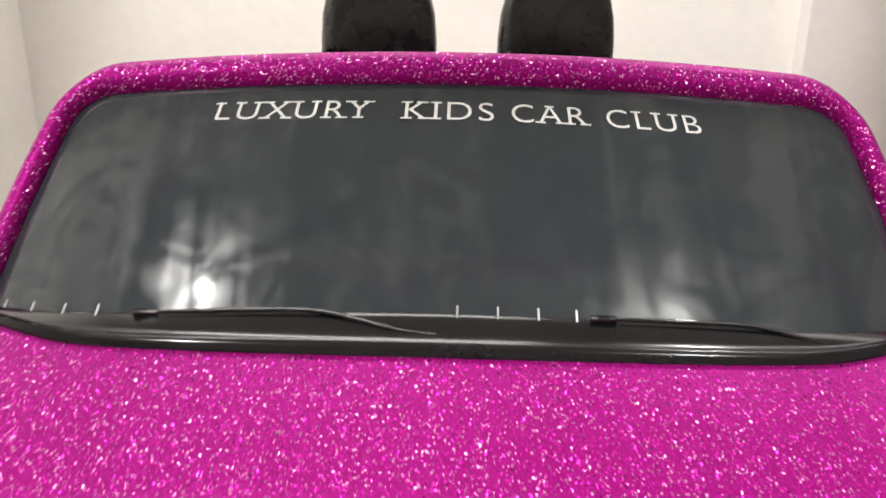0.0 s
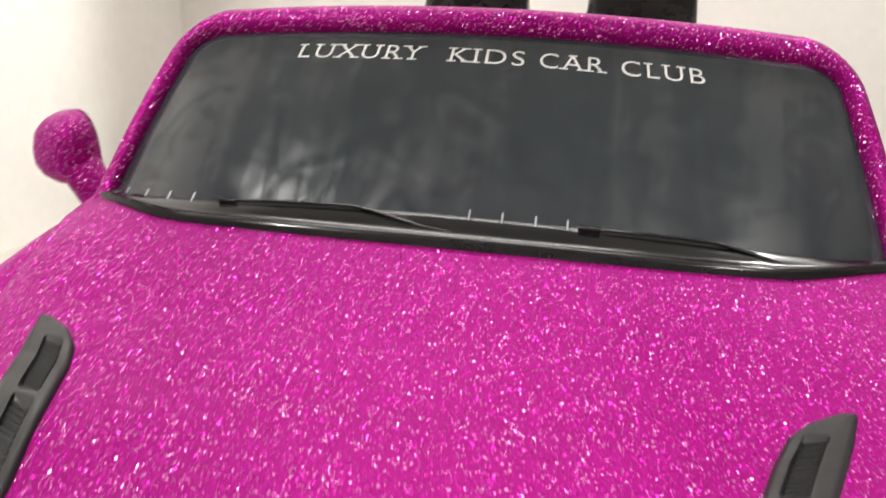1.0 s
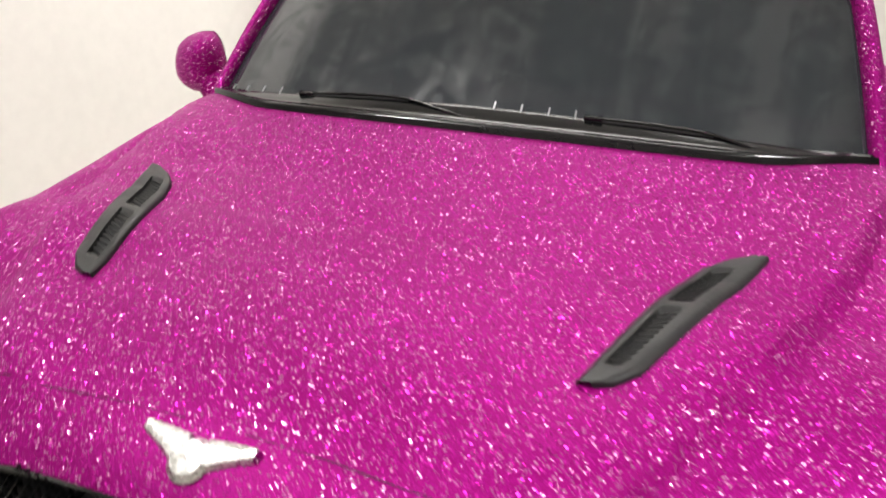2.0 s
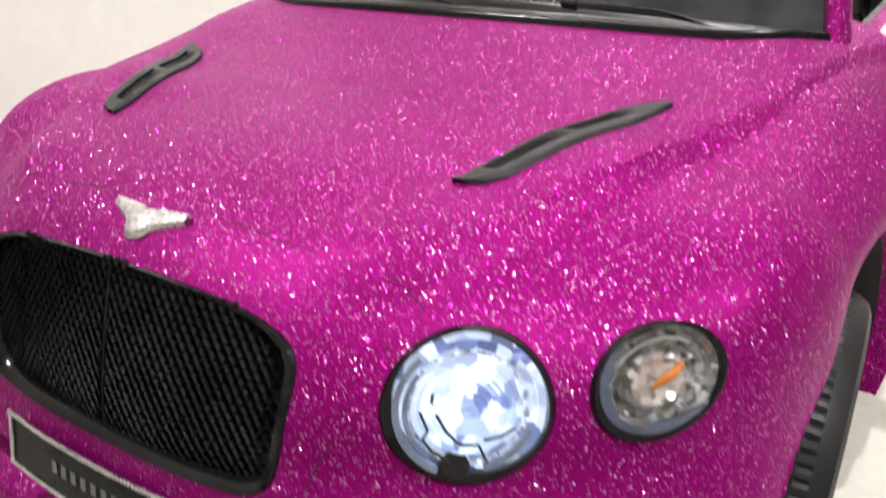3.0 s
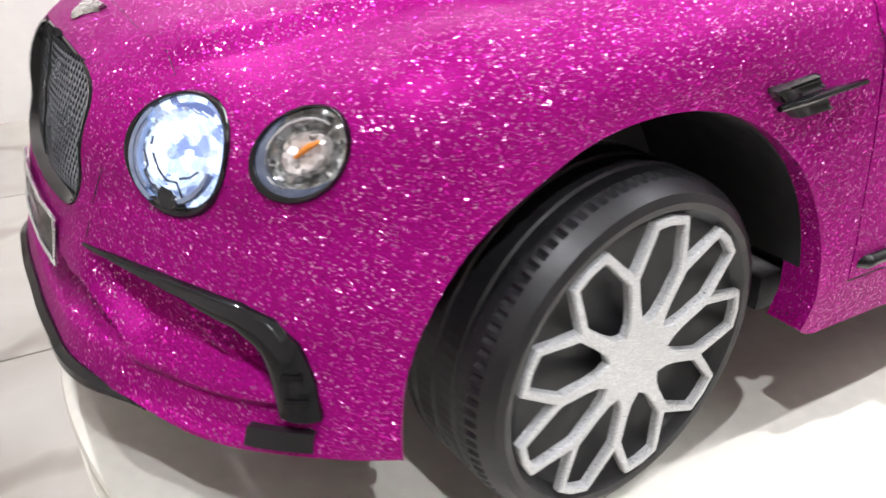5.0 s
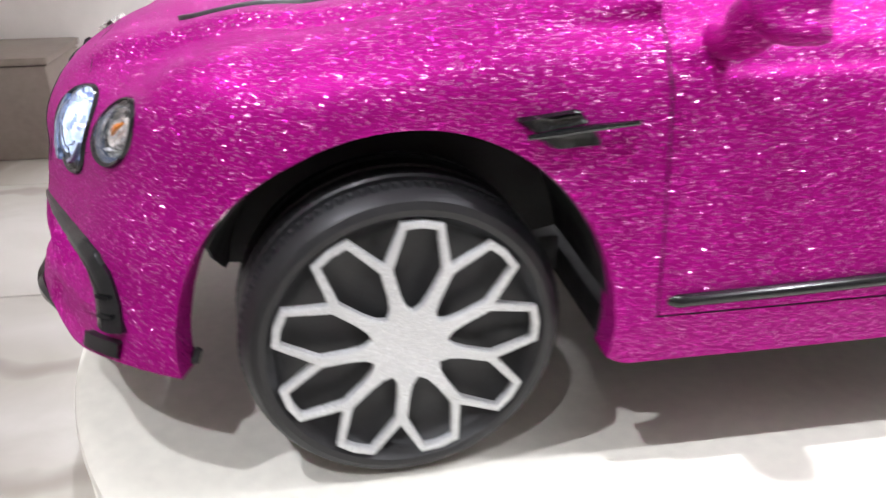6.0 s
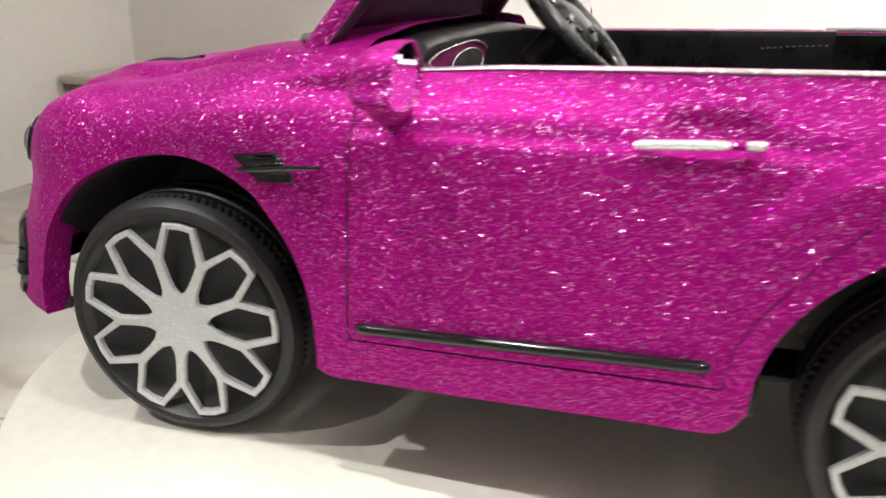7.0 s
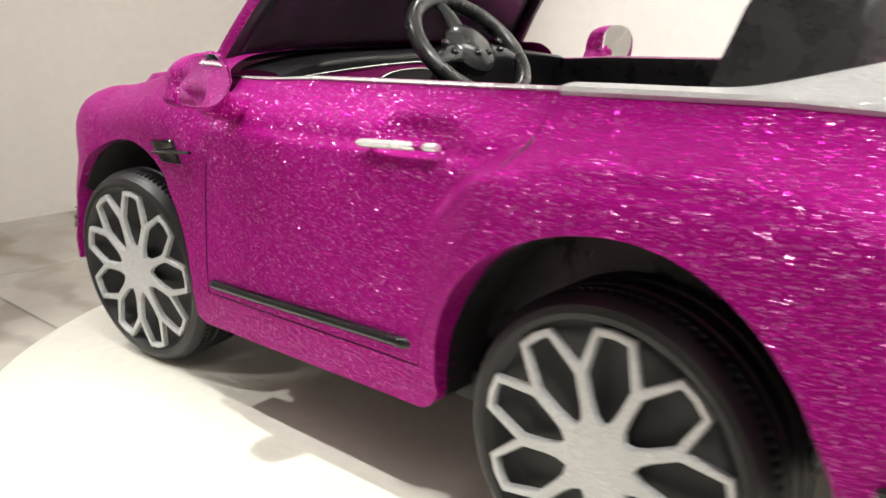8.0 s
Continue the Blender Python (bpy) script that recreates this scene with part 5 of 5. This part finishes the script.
def seat(x):
    s = new("seat")
    s.parent = car
    s.empty_display_size = 0.05
    bm = bmesh.new()
    box(bm, (x - 0.118, 0.54, 0.159), (x + 0.118, 0.93, 0.285), 0.02, 3)
    part("cushion", bm, LEATHER, s, "black leatherette seat cushion")
    bm = bmesh.new()
    rows = []
    for z, y, w, t in ((0.26, 0.885, 0.112, 0.05), (0.33, 0.90, 0.116, 0.052), (0.42, 0.92, 0.114, 0.052), (0.48, 0.935, 0.112, 0.048), (0.530, 0.948, 0.098, 0.042), (0.556, 0.955, 0.080, 0.034), (0.566, 0.957, 0.070, 0.02)):
        ring = []
        for k in range(36):
            a = math.tau * k / 36
            c, q = math.cos(a), math.sin(a)
            ring.append(Vector((x + w * math.copysign(abs(c) ** 0.5, c), y + t * math.copysign(abs(q) ** 0.6, q) - (0.075 * abs(c) ** 4 if q < 0 else 0), z)))
        rows.append(ring)
    net = grid(bm, rows, closed=True)
    bm.faces.new(net[-1])
    bm.faces.new(net[0][::-1])
    bmesh.ops.recalc_face_normals(bm, faces=bm.faces)
    part("backrest", bm, LEATHER_GLOSS, s, "gloss black backrest", smooth=60)
    bm = bmesh.new()
    rows = []
    for z, w, t in ((0.505, 0.078, 0.030), (0.530, 0.086, 0.036), (0.58, 0.085, 0.038), (0.615, 0.082, 0.036), (0.645, 0.075, 0.030), (0.660, 0.062, 0.020), (0.667, 0.040, 0.008)):
        ring = []
        for k in range(36):
            a = math.tau * k / 36
            c, q = math.cos(a), math.sin(a)
            ring.append(Vector((x + w * math.copysign(abs(c) ** 0.45, c), 0.935 + t * math.copysign(abs(q) ** 0.6, q), z)))
        rows.append(ring)
    net = grid(bm, rows, closed=True)
    bm.faces.new(net[-1])
    bm.faces.new(net[0][::-1])
    bmesh.ops.recalc_face_normals(bm, faces=bm.faces)
    part("headrest", bm, LEATHER_GLOSS, s, "gloss black headrest", smooth=60)


seat(-0.125)
seat(0.135)

# rear deck behind the seats, with its silver glitter rim
bm = bmesh.new()
rows = []
for k in range(31):
    y = lerp(0.99, TAIL_Y + TAIL - 0.004, k / 30)
    half = (side_x(y, belt(y)) - 0.016) * tail(y)
    rows.append([Vector((half * (-1 + 2 * i / 24), y, belt(y) + 0.004 + 0.004 * (1 - (-1 + 2 * i / 24) ** 2))) for i in range(25)])
grid(bm, rows)
bmesh.ops.recalc_face_normals(bm, faces=bm.faces)
part("rear_deck", bm, PINK, car, "pink glitter rear deck")
for side in (1, -1):
    bm = bmesh.new()
    rows = []
    for k in range(41):
        t = k / 40
        y = lerp(0.739, 1.12, t)
        rise = 0.036 * smoothstep(0.88, 1.07, y)
        wide = lerp(0.020, 0.060, smoothstep(0.84, 1.02, y))
        x = side_x(y, belt(y)) * tail(y)
        z = belt(y)
        rows.append([Vector((side * (x + dx), y, z + dz)) for dx, dz in ((0.002, -0.004), (0.004, 0.0), (0.002, 0.0045), (-wide * 0.45, 0.006 + rise * 0.75), (-wide, 0.007 + rise), (-wide - 0.006, -0.01))])
    net = grid(bm, rows)
    bm.faces.new(net[0])
    bmesh.ops.recalc_face_normals(bm, faces=bm.faces)
    part("rear_rim", bm, SILVER_GLITTER, car, "silver glitter rim beside the seats", smooth=50)
    bm = bmesh.new()
    grid(bm, [[Vector((side * (side_x(y, belt(y)) - d), y, belt(y) + z)) for y in [lerp(0.753, 1.02, k / 12) for k in range(13)]] for d, z in ((0.020, 0.004), (0.034, -0.004), (0.038, -0.10), (0.034, -0.26))])
    bmesh.ops.recalc_face_normals(bm, faces=bm.faces)
    bmesh.ops.solidify(bm, geom=bm.faces[:], thickness=0.003)
    part("side_lining", bm, LEATHER, car, "black lining beside the seats")
    bm = bmesh.new()
    rows = []
    for z, off in ((0.206, 0.0), (0.207, 0.006), (0.221, 0.006), (0.222, 0.0)):
        rows.append([Vector((side * ((side_x(y, z) + off) * tail(y)), y, z)) for y in [lerp(1.072, 1.2, k / 14) for k in range(15)]])
    grid(bm, rows)
    bmesh.ops.recalc_face_normals(bm, faces=bm.faces)
    part("rear_slot", bm, BLACK, car, "black strip behind the rear wheel")
part("bulkhead", boxed((-0.31, 0.990, 0.15), (0.31, 1.004, 0.450), 0.005), LEATHER, car, "black panel behind the seats")
part("cabin_floor", boxed((-0.32, 0.24, 0.151), (0.32, 0.93, 0.158), 0.002), MATT, car, "black cabin floor")



# ---- stance: rake of the body, fuller flanks and the rounder nose ----
def eased(v, width, *rows):
    """linear() with its corners rounded off."""
    return sum(linear(v + width * d, *rows) for d in (-1, -0.5, 0, 0.5, 1)) / 5


def stance(p):
    x, y, z = abs(p.x), p.y, p.z
    ahead = linear(y, (-0.20, 1.0), (-0.08, 0.0))
    low = 1 - smoothstep(0.43, 0.48, z)
    rise = eased(y, 0.05, (-0.40, -0.013), (-0.20, -0.011), (-0.03, -0.006), (0.10, 0.002), (0.22, 0.009), (0.60, 0.012))
    dz = rise if rise < 0 else rise * lerp(low, 1, smoothstep(0.28, 0.40, y))
    dz += 0.005 * (1 - smoothstep(0.11, 0.17, z)) * smoothstep(0.05, 0.2, y)
    dz += 0.011 * smoothstep(0.26, 0.37, x) * ahead
    dy = eased(x, 0.02, (0.0, 0.030), (0.10, 0.028), (0.15, 0.023), (0.22, 0.031), (0.27, 0.030), (0.33, 0.016), (0.385, 0.0)) * eased(y, 0.03, (-0.20, 1.0), (-0.13, 0.6), (-0.03, 0.0))
    wide = eased(y, 0.05, (-0.30, 0.022), (-0.20, 0.028), (0.0, 0.06), (0.20, 0.095), (1.2, 0.10)) * (1 - 0.8 * smoothstep(0.40, 0.455, z))
    wide += 0.022 * smoothstep(0.26, 0.34, x) * ahead
    return Vector((p.x * (1 + wide), y + dy, z + dz))


for ob in car.children_recursive:
    if ob.type == "MESH" and not {"wheel", "steering_wheel"} & {o.name.split(".")[0] for o in (ob.parent, ob.parent.parent) if o}:
        for v in ob.data.vertices:
            v.co = stance(v.co)

# tabs that hold the bumper's lower ends
for side in (1, -1):
    bm = bmesh.new()
    tube(bm, [(side * 0.368, -0.226, 0.138), (side * 0.366, -0.206, 0.136), (side * 0.364, -0.190, 0.138), (side * 0.363, -0.186, 0.147)], [0.008, 0.0075, 0.006, 0.0045], 10, 0.9)
    part("bumper_tab", bm, MATT, car, "black plastic tab behind the bumper")

# ---- round the car ----
cabinet = empty("low_cabinet", "low taupe cabinet with a cream top by the wall", "cabinet")
part("carcass", boxed((-1.34, -1.41, FLOOR_Z), (-1.00, -1.09, 0.22), 0.01), TAUPE, cabinet, "taupe cabinet body")
part("overhang", boxed((-1.345, -1.415, 0.221), (-0.97, -1.05, 0.250), 0.012), CREAM, cabinet, "cream top with rounded edges")
# Plain block added at a brown patch by the wall; its nature is unknown.
crate = empty("storage_crate", "plain taupe block against the wall", "crate")
part("crate_body", boxed((-1.34, -1.02, FLOOR_Z + 0.001), (-1.04, -0.70, 0.165), 0.006), TAUPE, crate, "taupe block sides")
part("crate_lid", boxed((-1.345, -1.025, 0.166), (-1.035, -0.695, 0.185), 0.006), TAUPE, crate, "flat taupe top")
bm = bmesh.new()
cable = empty("power_cable", "thin dark cable lying curled on the tiles", "cable")
pts = [(-0.95 + 0.045 * k, -1.0 + 0.06 * math.sin(k * 0.7) + 0.012 * k, FLOOR_Z + 0.004) for k in range(20)]
tube(bm, pts, 0.0032, 8)
part("flex", bm, MATT, cable)

# floor tiles, each laid on its own
tile_mesh = {}
T, J = 0.60, 0.003
k = 0
for i in range(8):
    for j in range(7):
        x0, y0 = -1.44 + i * T, -1.47 + j * T
        x1, y1 = min(x0 + T - J, 3.19), min(y0 + T - J, 2.39)
        if x1 - x0 < 0.05 or y1 - y0 < 0.05:
            continue
        size = (round(x1 - x0, 3), round(y1 - y0, 3))
        if size not in tile_mesh:
            bm = bmesh.new()
            box(bm, (0, 0, -0.0025), (size[0], size[1], 0.0005), 0.0012, 1)
            me = bpy.data.meshes.new("tile")
            bm.to_mesh(me)
            bm.free()
            me.materials.append(TILE)
            tile_mesh[size] = me
        o = new("tile", tile_mesh[size])
        o.parent = floor
        o.location = (x0, y0, FLOOR_Z)
